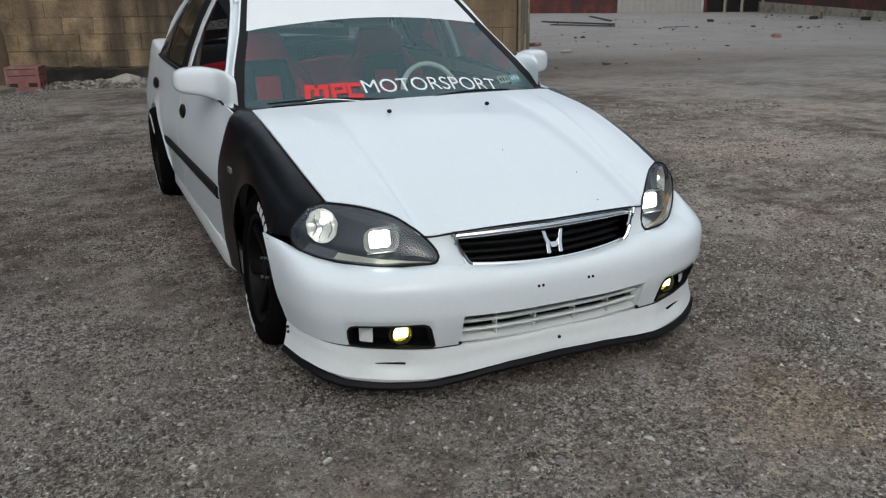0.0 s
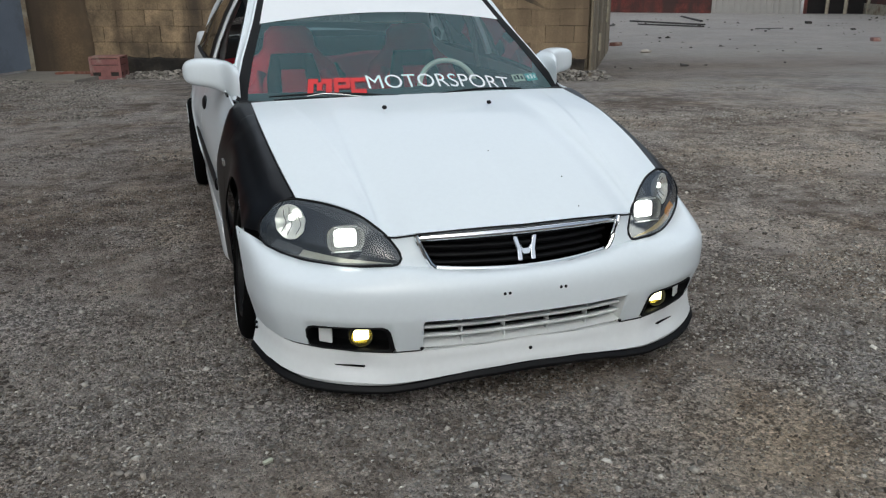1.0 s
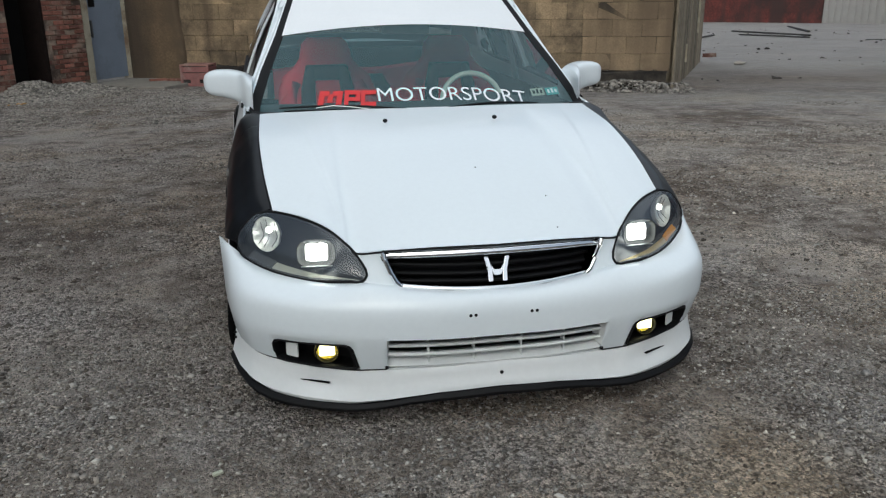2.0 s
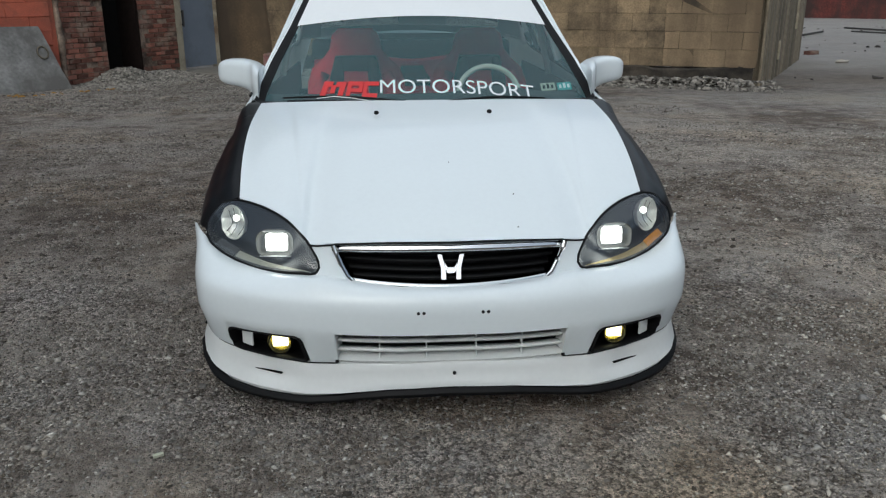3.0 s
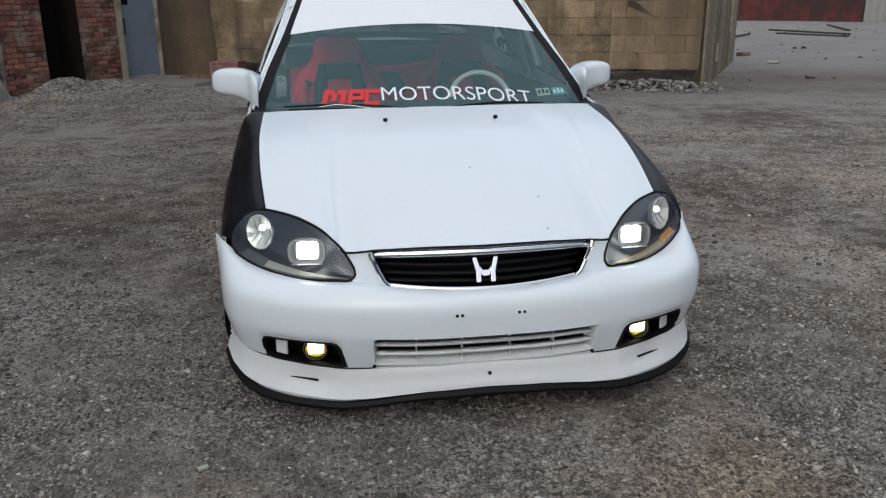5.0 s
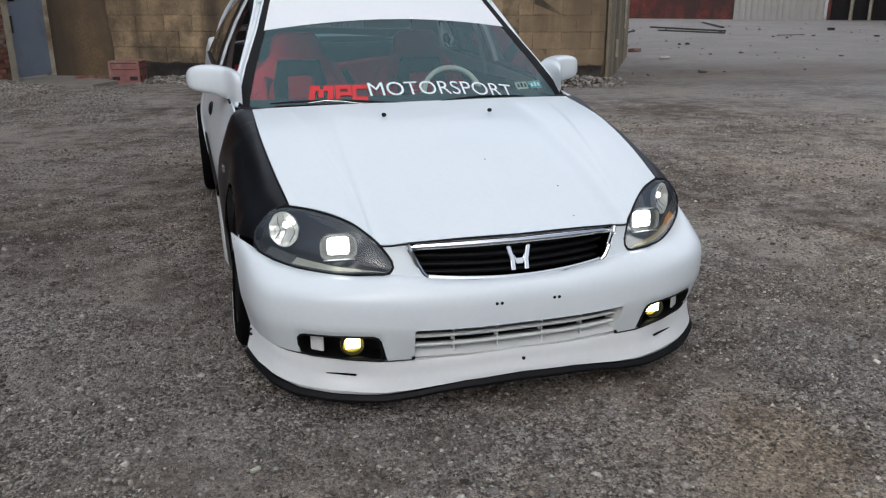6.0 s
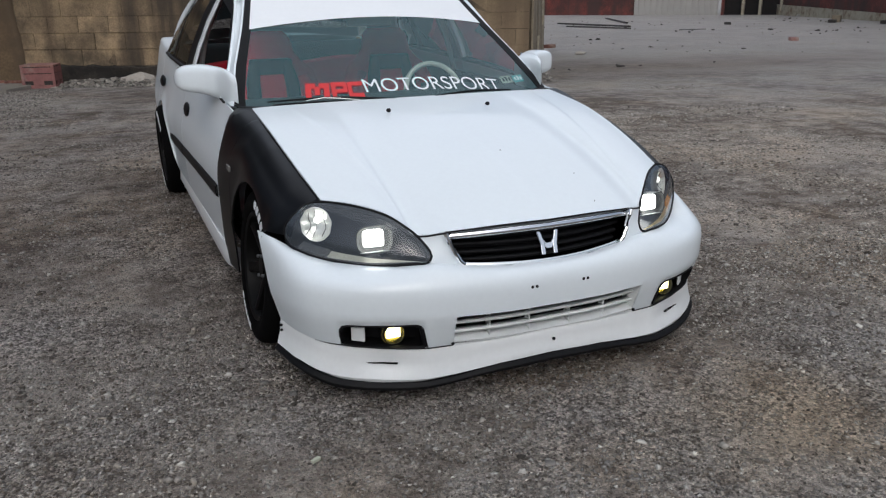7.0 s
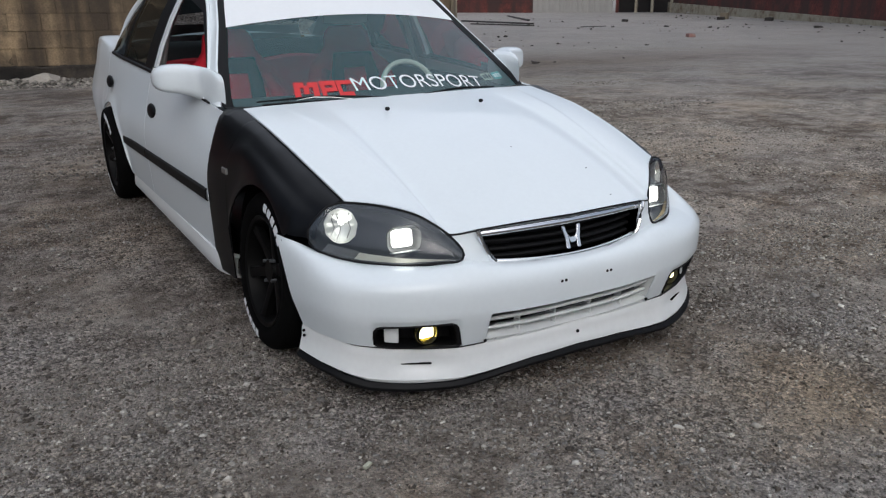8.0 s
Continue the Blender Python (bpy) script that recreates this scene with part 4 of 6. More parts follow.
# ---- sides: doors and rear quarters
def side_rows(y0, y1, n, low):
    ys = set(round(v, 4) for v in np.linspace(y0, y1, n))
    for e in (AXLE_R - ARCH - 0.002, AXLE_R - ARCH + 0.002, AXLE_R + ARCH - 0.002, AXLE_R + ARCH + 0.002):
        if y0 < e < y1:
            ys.add(round(e, 4))
    rows = []
    for y in sorted(ys):
        bx, bz = belt_x(y), belt_z(y)
        lz = arch_z(y, low)
        end = max(0, (y - 4.0) / 0.4) ** 2 * 0.022
        back = 0.036 * min(1, max(0, (y - 1.4) / 1.6))
        flare = 0.012 * math.exp(-(((y - AXLE_R) / 0.42) ** 4))
        pts = [(bx, y, bz), (bx + 0.017 - end * 0.2, y, bz - 0.05), (0.826 + 0.4 * flare - end + back, y, 0.68), (0.856 + flare - end + 0.8 * back, y, 0.56), (0.857 + flare - end + 0.6 * back, y, 0.42), (0.845 - end + 0.5 * back, y, 0.22)]
        rows.append(cut_low(pts, lz, 18, 0.010 if abs(y - AXLE_R) < ARCH else 0.0))
    return rows


for side, m in both(None):
    front_door = part("front_door", m(thick(grid_bm(side_rows(1.336, 2.490, 14, 0.235)), 0.01)), WHITE, car, "white front door with black handle")
    rear_door = part("rear_door", m(thick(grid_bm(side_rows(2.496, 3.60, 24, 0.235)), 0.01)), WHITE, car, "white rear door with black handle")
    part("rear_quarter", m(thick(grid_bm(side_rows(3.606, 4.40, 22, 0.235)), 0.01)), WHITE, car)
    for door, y, z in ((front_door, 2.37, 0.682), (rear_door, 3.47, 0.728)):
        bm = bmesh.new()
        bmesh.ops.create_uvsphere(bm, u_segments=20, v_segments=12, radius=1, matrix=pose(0.849 + 0.020 * (y > 3), y, z, 0, -10, 0) @ Matrix.Diagonal((0.015, 0.085, 0.036, 1)))
        part("handle", m(bm), TRIM, door, "black door handle")
    for door, y0, y1 in ((front_door, 1.345, 2.48), (rear_door, 2.50, 3.13)):
        drop = lambda y: -0.021 * (y - 1.39)
        rows = [[(0.858 + 0.022 * min(1, (y - 1.34) / 1.6) + o, y, 0.468 + dz + drop(y)) for o, dz in ((0.0, 0.027), (0.010, 0.021), (0.012, 0.0), (0.010, -0.021), (0.0, -0.027))] for y in np.linspace(y0, y1, 8)]
        part("side_moulding", m(thick(grid_bm(rows), 0.004)), TRIM, door, "black rubbing strip")
    rows = [[(x - 0.05 * max(0, (1.36 - y) / 0.18) ** 2, y, z) for x, z in ((0.830, 0.242), (0.854, 0.236), (0.859, 0.205), (0.861, 0.165), (0.852, 0.150), (0.78, 0.146))] for y in np.linspace(1.18, 3.07, 30)]
    part("side_skirt", m(thick(grid_bm(rows), 0.004)), LIPWHITE, car, "white side skirt")

# ---- tail
rows = []
for z, y, w in [(0.94, 4.38, 0.68), (0.80, 4.42, 0.72), (0.60, 4.44, 0.72), (0.45, 4.46, 0.74), (0.26, 4.42, 0.74)]:
    rows.append([(x, y - 0.09 * (x / w) ** 4 - (0.0), z) for x in np.linspace(0, w, 12)])
part("tail_panel", thick(grid_bm(mirror_rows(rows)), 0.01), WHITE, car)
rows = []
for y, z, w in [(3.99, 0.958, 0.69), (4.08, 0.972, 0.69), (4.2, 0.975, 0.69), (4.32, 0.965, 0.68), (4.385, 0.940, 0.68)]:
    rows.append([(x, y - 0.04 * (x / w) ** 2 * (1 if y > 4.2 else 0), z - 0.03 * (x / w) ** 3) for x in np.linspace(0, w, 12)])
part("boot_lid", thick(grid_bm(mirror_rows(rows)), 0.008), WHITE, car)
for side, m in both(None):
    rows = []
    for y in np.linspace(3.46, 4.39, 16):
        k = min(1, max(0, (y - 3.50) / 0.42))
        k = k * k * (3 - 2 * k)
        inner = (0.768 - 0.085 * k, y, belt_z(y) + 0.045 - 0.018 * k - (0.014 if y > 4.3 else 0))
        mid = (belt_x(y) - 0.016, y, belt_z(y) + 0.024)
        rows.append([tuple(p) for p in spline([inner, mid, (belt_x(y) + 0.004, y, belt_z(y) - 0.006)], 8)])
    part("rear_shoulder", m(thick(grid_bm(rows), 0.006)), WHITE, car)

# ---- windscreen, pillars, roof, side windows
rail = spline([(0.765, 1.55, 0.835), (0.682, 1.79, 1.02), (0.608, 2.03, 1.205), (0.587, 2.20, 1.272), (0.590, 2.60, 1.300), (0.594, 2.92, 1.294), (0.618, 3.16, 1.266), (0.712, 3.41, 1.105), (0.786, 3.535, 0.900)], 60)
RAIL_Y = [(p[1], p[0]) for p in rail], [(p[1], p[2]) for p in rail]
rail_pt = lambda y: (lin(y, RAIL_Y[0]), y, lin(y, RAIL_Y[1]))
RAIL_Z = [p for p in rail if p[1] < 2.25]
rail_z = lambda z: (lin(z, [(p[2], p[0]) for p in RAIL_Z]), lin(z, [(p[2], p[1]) for p in RAIL_Z]), max(z, 0.835))
rows = [[glass_pt(glass_w(z) * k / 20, z) for k in range(21)] for z in np.linspace(0.800, 1.285, 14)]
screen = part("windscreen", grid_bm(mirror_rows(rows)), GLASS, car, "curved clear windscreen with white top band and lettering")
screen.visible_shadow = False
rows = []
for k in range(25):
    u = k / 24
    lo = 1.143 - 0.128 * (u * 0.615) ** 2
    rows.append([glass_pt(glass_w(z) * 0.985 * u, z, 0.003) for z in np.linspace(lo, 1.288, 8)])
part("sun_strip", grid_bm(mirror_rows([list(c) for c in zip(*rows)])), WHITEVINYL, screen, "white vinyl sun strip")
for side, m in both(None):
    zs = np.linspace(0.800, 1.288, 14)
    part("screen_seal", m(thick(grid_bm([[glass_pt(glass_w(z) * f, z, o) for f, o in ((0.946, 0.002), (0.970, 0.004), (1.0, 0.010), (1.008, 0.008))] for z in zs]), 0.003)), TRIM, screen, "black rubber screen surround")
    rows = []
    for z in zs:
        w = glass_w(z)
        x0, y0, z0 = glass_pt(w, z, 0.008)
        rows.append([(x0 * 1.004, y0, z0), (x0 + 0.010, y0 + 0.010, z0 + 0.003), (x0 + 0.017, y0 + 0.045, z0 - 0.002), tuple(rail_z(z))])
    part("windscreen_pillar", m(thick(grid_bm([[tuple(p) for p in spline(r, 6)] for r in rows]), 0.01)), WHITE, car)
part("cowl", thick(grid_bm([[glass_pt(x, 0.803, 0.004) for x in np.linspace(-0.74, 0.74, 31)], [(x, 1.20 + 0.09 * x * x, 0.798) for x in np.linspace(-0.74, 0.74, 31)]]), 0.006), TRIM, car)
rows = []
for k in range(19):
    y = 1.985 + (3.40 - 1.985) * k / 18
    rx, _, rz = rail_pt(min(y + 0.03, 3.16))
    rz -= max(0, y - 3.1) * 0.10
    e = 0.06 * math.sin(math.pi * k / 18) ** 0.5
    rows.append([(rx * u, y - (0.02 if k == 0 else 0) * (1 - u * u), rz + (0.045 + 0.01 * math.sin(math.pi * k / 18)) * (1 - u ** 2.4)) for u in np.linspace(0, 1, 14)])
rows[0] = [glass_pt(x, 1.285, 0.004) for x in np.linspace(0, 0.555, 14)]
part("roof", thick(grid_bm(mirror_rows(rows)), 0.008), WHITE, car)
rows = [[(lin(y, [(3.38, 0.565), (4.0, 0.665)]) * u, y - 0.04 * u * u, lin(y, [(3.38, 1.285), (3.6, 1.19), (4.0, 0.960)]) - 0.03 * u * u) for u in np.linspace(0, 1, 12)] for y in np.linspace(3.38, 4.01, 8)]
rear_glass = part("rear_window", grid_bm(mirror_rows(rows)), REARGLASS, car, "tinted rear window")
for side, m in both(None):
    # C pillar, between rear glass and side windows
    rows = []
    for k in range(11):
        t = k / 10
        a = Vector(rail_pt(3.10 + 0.43 * t))
        y = 3.34 + 0.63 * t
        b = Vector((lin(y + 0.04, [(3.38, 0.565), (4.0, 0.665)]), y, lin(y + 0.04, [(3.38, 1.285), (3.6, 1.19), (4.0, 0.960)]) - 0.026))
        rows.append([b + Vector((-0.01, 0, 0.004)), b.lerp(a, 0.5) + Vector((0.016 + 0.012 * t, 0.015, 0.010 + 0.012 * math.sin(math.pi * t))), a + Vector((0.004, 0, 0.002))])
    part("rear_pillar", m(thick(grid_bm([[tuple(p) for p in spline(r, 6)] for r in rows]), 0.008)), WHITE, car)
    # side glazing frame: belt below, rail above
    ys = [1.56, 1.60, 1.66, 1.70, 2.02, 2.44, 2.485, 2.55, 2.67, 2.80, 3.00, 3.18, 3.225, 3.30, 3.40, 3.48, 3.525]
    vs = [0.0, 0.05, 0.30, 0.60, 0.90, 1.0]
    g = [[Vector((belt_x(y), y, belt_z(y))).lerp(Vector(rail_pt(y)), v) + Vector((0.018 * math.sin(math.pi * v), 0, 0)) for v in vs] for y in ys]
    for name, material, keep in (("window_frame", TRIM, lambda y, v: y > 1.70 and (2.485 < y < 2.67 or 3.18 < y < 3.225 or y > 3.48 or v < 0.05 or v > 0.90)), ("mirror_sail", WHITE, lambda y, v: y < 1.70), ("centre_pillar", FRAMEPAINT, lambda y, v: 2.44 < y < 2.485 and 0.05 < v < 0.90), ("rear_side_window", SIDEGLASS, lambda y, v: 2.67 < y < 3.48 and not 3.18 < y < 3.225 and 0.05 < v < 0.90), ("front_side_window", SIDEGLASS, lambda y, v: side > 0 and 1.70 < y < 2.44 and 0.05 < v < 0.90)):
        bm = bmesh.new()
        vv = [[bm.verts.new(p) for p in r] for r in g]
        for i in range(len(ys) - 1):
            for j in range(len(vs) - 1):
                if keep((ys[i] + ys[i + 1]) / 2, (vs[j] + vs[j + 1]) / 2):
                    bm.faces.new((vv[i][j], vv[i + 1][j], vv[i + 1][j + 1], vv[i][j + 1]))
        bmesh.ops.delete(bm, geom=[v for v in bm.verts if not v.link_faces], context="VERTS")
        if not bm.faces:
            bm.free()
            continue
        if material is not SIDEGLASS:
            thick(bm, 0.012)
        ob = part(name, m(bm), WHITE if name == "centre_pillar" else material, car, "tinted side window" if material is SIDEGLASS else "")
        if material is SIDEGLASS:
            ob.visible_shadow = False
    part("roof_rail", m(tube([rail_pt(y) for y in np.linspace(1.62, 3.53, 40)], [0.008 + 0.012 * min(1, max(0, k - 8) / 10) for k in range(40)], 8)), WHITE, car)
    part("window_strip", m(tube([(belt_x(y) + 0.004, y, belt_z(y) + 0.002) for y in np.linspace(1.50, 3.52, 16)], [0.005, 0.007] + [0.010] * 14, 8)), TRIM, car)

# ---- door mirrors
for side, m in both(None):
    rows = []
    sections = [(0.730, 1.42, 1.70, 0.780, 0.935), (0.755, 1.46, 1.715, 0.790, 0.950), (0.785, 1.56, 1.73, 0.815, 0.956), (0.820, 1.60, 1.745, 0.831, 0.962), (0.860, 1.628, 1.752, 0.841, 0.963), (0.900, 1.648, 1.756, 0.847, 0.960), (0.928, 1.665, 1.757, 0.855, 0.951), (0.944, 1.685, 1.755, 0.868, 0.938), (0.952, 1.712, 1.750, 0.885, 0.920)]
    for p in spline(sections, 32):
        x, y0, y1, z0, z1 = p
        ring = []
        for k in range(28):
            a = 2 * math.pi * k / 28
            c, d = math.copysign(abs(math.cos(a)) ** 0.52, math.cos(a)), math.copysign(abs(math.sin(a)) ** 0.52, math.sin(a))
            ring.append((x, (y0 + y1) / 2 + (y1 - y0) / 2 * c, (z0 + z1) / 2 + (z1 - z0) / 2 * d))
        rows.append(ring)
    bm = grid_bm(rows, closed=True)
    bm.verts.ensure_lookup_table()
    bm.faces.new(bm.verts[-28:])
    bm.faces.new(bm.verts[:28])
    bmesh.ops.recalc_face_normals(bm, faces=bm.faces[:])
    shell = part("door_mirror", m(bm), WHITE, car, "white door mirror", sharp=70)
    bm = bmesh.new()
    obox(bm, (0.862, 1.756, 0.902), (0.150, 0.006, 0.092), (0, 0, 10), 0.01)
    part("mirror_glass", m(bm), CHROME, shell, "silvered mirror glass")

# ---- wheels


def build_wheel(name, at, camber, side):
    hub = new(name)
    hub.parent = car
    hub.location = Vector(at) - car.location
    hub.rotation_euler = (0, radians(camber) * side, 0)
    tagged(hub, "black alloy wheel with white-lettered tyre")
    s = side
    o = (0, 0, 0)

    def put(nm, bm, material, label=""):
        if s < 0:
            flip_x(bm)
        me = bpy.data.meshes.new(nm)
        for f in bm.faces:
            f.smooth = True
        for e in bm.edges:
            if len(e.link_faces) == 2 and e.calc_face_angle(0) > radians(35):
                e.smooth = False
        bm.to_mesh(me)
        bm.free()
        me.materials.append(material)
        ob = new(nm, me)
        ob.parent = hub
        if label:
            tagged(ob, label)

    R = 0.288
    prof = [(0.196, 0.085), (0.215, 0.098), (0.245, 0.102), (0.270, 0.094), (0.283, 0.080), (R, 0.055), (R, 0.0), (R, -0.055), (0.283, -0.080), (0.250, -0.100), (0.200, -0.085)]
    put("tyre", ring_bm(prof, 48, o), RUBBER, "black tyre with white letters")
    put("rim", ring_bm([(0.196, 0.085), (0.203, 0.092), (0.199, 0.096), (0.188, 0.090), (0.178, 0.05), (0.172, -0.02), (0.178, -0.085), (0.196, -0.085)], 40, o), RIM)
    for k in range(6):
        a = radians(60 * k + 12)
        rows = []
        for r, x, w in [(0.035, 0.055, 0.024), (0.07, 0.062, 0.020), (0.12, 0.070, 0.017), (0.185, 0.082, 0.021)]:
            rows.append([(x - 0.030, -w, r), (x - 0.004, -w, r), (x, -w * 0.6, r), (x, w * 0.6, r), (x - 0.004, w, r), (x - 0.030, w, r)])
        bm = grid_bm(rows, closed=True)
        bmesh.ops.rotate(bm, cent=(0, 0, 0), matrix=Matrix.Rotation(a, 3, "X"), verts=bm.verts[:])
        bmesh.ops.recalc_face_normals(bm, faces=bm.faces[:])
        put("spoke", bm, RIM)
    bm = bmesh.new()
    bmesh.ops.create_cone(bm, cap_ends=True, segments=24, radius1=0.050, radius2=0.040, depth=0.05, matrix=pose(0.045, 0, 0, 0, 90, 0))
    put("hub_cap", bm, RIM)
    for k in range(4):
        a = radians(90 * k + 30)
        bm = bmesh.new()
        bmesh.ops.create_cone(bm, cap_ends=True, segments=6, radius1=0.007, radius2=0.006, depth=0.02, matrix=pose(0.066, 0.050 * math.cos(a), 0.050 * math.sin(a), 0, 90, 0))
        put("wheel_nut", bm, BOWL, "dull wheel nut")
    bm = bmesh.new()
    bmesh.ops.create_cone(bm, cap_ends=True, segments=32, radius1=0.120, radius2=0.120, depth=0.012, matrix=pose(-0.01, 0, 0, 0, 90, 0))
    put("brake_disc", bm, DARKUNDER)
    # two runs of five white letter blocks, plain shapes
    for start in (142, 318):
        for k in range(5):
            a0 = radians(start - k * 9.5)
            bm = bmesh.new()
            rows = []
            for i in range(4):
                a = a0 - radians(6.6) * i / 3
                rows.append([(0.1005 + (0.0018 if r < 0.25 else -0.001), r * math.cos(a), r * math.sin(a)) for r in (0.232, 0.246, 0.260)])
            bm = thick(grid_bm(rows), 0.0015)
            bmesh.ops.translate(bm, vec=(0.0015, 0, 0), verts=bm.verts[:])
            put("letter_block", bm, WHITEVINYL, "white letter block")
    return hub


for side in (1, -1):
    build_wheel("front_wheel", (side * 0.730, AXLE_F, 0.2910), -5.0, side)
    build_wheel("rear_wheel", (side * 0.828, AXLE_R + 0.045, 0.2885), 1.0, side)

# ---- underbody
bm = box_bm((-0.74, 0.30, 0.135), (0.74, 4.30, 0.24), 0.02)
part("underbody", bm, DARKUNDER, car)
bm = box_bm((-0.54, 0.30, 0.20), (0.54, 1.20, 0.52), 0.02)
part("engine_bay", bm, DARKUNDER, car)

# ---- wipers, washer jets, lettering, stickers
for s in (-1, 1):
    bm = bmesh.new()
    bmesh.ops.create_uvsphere(bm, u_segments=12, v_segments=8, radius=0.009, matrix=Matrix.Translation((s * 0.2185, 0.975, 0.812)) @ Matrix.Diagonal((1.1, 1.2, 0.9, 1)))
    part("washer_jet", bm, TRIM, car, "black washer jet")
for x0, x1, z0 in ((-0.62, -0.10, 0.800), (0.04, 0.50, 0.796)):
    pts = [glass_pt(x, z0 + 0.008 + 0.012 * math.sin(math.pi * k / 10), 0.018) for k, x in enumerate(np.linspace(x0, x1, 11))]
    wiper = part("wiper", tube(pts, [0.003 + 0.002 * math.sin(math.pi * k / 10) for k in range(11)], 8), TRIM, car, "black windscreen wiper")
    part("wiper_blade", tube([glass_pt(x, z0 + 0.005 + 0.010 * math.sin(math.pi * k / 10), 0.006) for k, x in enumerate(np.linspace(x0 + 0.02, x1, 11))], 0.004, 6), TRIM, wiper)
# Silver line paints the sky's glint along the black wiper arm.
part("wiper_glint", tube([glass_pt(-0.47, 0.809, 0.022), glass_pt(-0.40, 0.817, 0.023), glass_pt(-0.33, 0.814, 0.023), glass_pt(-0.25, 0.806, 0.022)], [0.0012, 0.0018, 0.0017, 0.0012], 8), SATINCHROME, car, "silver line standing for the sky's glint on the wiper arm")
curve = bpy.data.curves.new("lettering", "FONT")
curve.body, curve.size, curve.extrude, curve.align_x = "MOTORSPORT", 0.083, 0.0, "LEFT"
curve.offset = -0.0002
tmp = new("lettering_curve", curve)
bpy.context.view_layer.update()
me = bpy.data.meshes.new_from_object(tmp.evaluated_get(bpy.context.evaluated_depsgraph_get()))
bpy.data.objects.remove(tmp)
bm = bmesh.new()
bm.from_mesh(me)
bmesh.ops.subdivide_edges(bm, edges=[e for e in bm.edges if e.calc_length() > 0.02], cuts=3)
bmesh.ops.triangulate(bm, faces=bm.faces[:])
wid = max(v.co.x for v in bm.verts)
for v in bm.verts:
    x = -0.212 + v.co.x / wid * 0.672
    v.co = glass_pt(x, 0.845 + v.co.y * 0.83 - 0.16 * max(0, x - 0.0) ** 2, 0.004)
part("lettering", bm, WHITEVINYL, screen, "white vinyl word MOTORSPORT", smooth=False)


def glyph(polys, x0, w, h, z0, slant=0.2):
    """Flat slanted bars on the windscreen, given as boxes in a unit square."""
    bm = bmesh.new()
    for a, b, c, d in polys:
        rows = []
        for i in range(5):
            u = a + (c - a) * i / 4
            rows.append([glass_pt(x0 + (u + slant * t) * w, z0 + t * h, 0.004) for t in (b, (b + d) / 2, d)])
        g = grid_bm(rows)
        me = bpy.data.meshes.new("tmp")
        g.to_mesh(me)
        g.free()
        bm.from_mesh(me)
        bpy.data.meshes.remove(me)
    return bm


for polys, x0, w in (([(0, 0, 0.24, 0.95), (0.24, 0.62, 0.42, 0.95), (0.38, 0.2, 0.60, 0.72), (0.56, 0.62, 0.78, 0.95), (0.76, 0, 1.0, 0.95)], -0.462, 0.098), ([(0, 0, 0.27, 1), (0.27, 0.72, 1.0, 1), (0.75, 0.38, 1.0, 0.72), (0.27, 0.32, 1.0, 0.55)], -0.352, 0.066), ([(0, 0, 0.27, 1), (0.27, 0.74, 1.0, 1), (0.27, 0, 1.0, 0.26)], -0.283, 0.064)):
    part("red_mark", glyph(polys, x0, w, 0.056, 0.829), REDVINYL, screen, "red vinyl mark of slanted bars")
for x, material in ((0.498, STICKER), (0.578, TEAL)):
    part("inspection_sticker", grid_bm([[glass_pt(x + 0.070 * i / 4, z - 0.02 * (x - 0.5), -0.004) for i in range(5)] for z in (0.843, 0.857, 0.871)]), material, screen, "small square windscreen sticker")
    for i in range(3):
        part("sticker_mark", grid_bm([[glass_pt(x + 0.008 + 0.020 * i + 0.012 * k, z - 0.02 * (x - 0.5), -0.001) for k in range(2)] for z in (0.849, 0.862 + 0.004 * (i % 2))]), TRIM if material is STICKER else WHITEVINYL, screen)

# ---- cabin
cabin = part("cabin_floor", box_bm((-0.72, 1.25, 0.24), (0.72, 3.75, 0.28), 0.01), DASH, car)
rows = []
for y, z in [(1.24, 0.785), (1.40, 0.800), (1.62, 0.805), (1.72, 0.775), (1.76, 0.70), (1.74, 0.50)]:
    rows.append([(x, y + 0.22 * x * x, z - 0.02 * x * x + (0.035 * math.exp(-(((x - 0.33) / 0.16) ** 2)) if 1.5 < y < 1.74 else 0)) for x in np.linspace(-0.73, 0.73, 31)])
part("dashboard", thick(grid_bm(rows), 0.02), DASH, car, "dark grey dashboard")
part("headliner", grid_bm([[(x, y, lin(y, RAIL_Y[1]) + 0.028 * (1 - (x / 0.58) ** 2) - 0.022) for x in np.linspace(-0.56, 0.56, 9)] for y in np.linspace(2.02, 3.2, 8)]), HEADLINER, car)
for side, m in both(None):
    part("door_card", m(box_bm((0.755, 1.45, 0.28), (0.775, 3.5, 0.80), 0.01)), DASH, car)
    part("inner_pillar", m(tube([(0.758, 2.535, 0.80), (0.698, 2.535, 1.05), (0.592, 2.535, 1.25)], 0.018, 8)), HEADLINER, car)


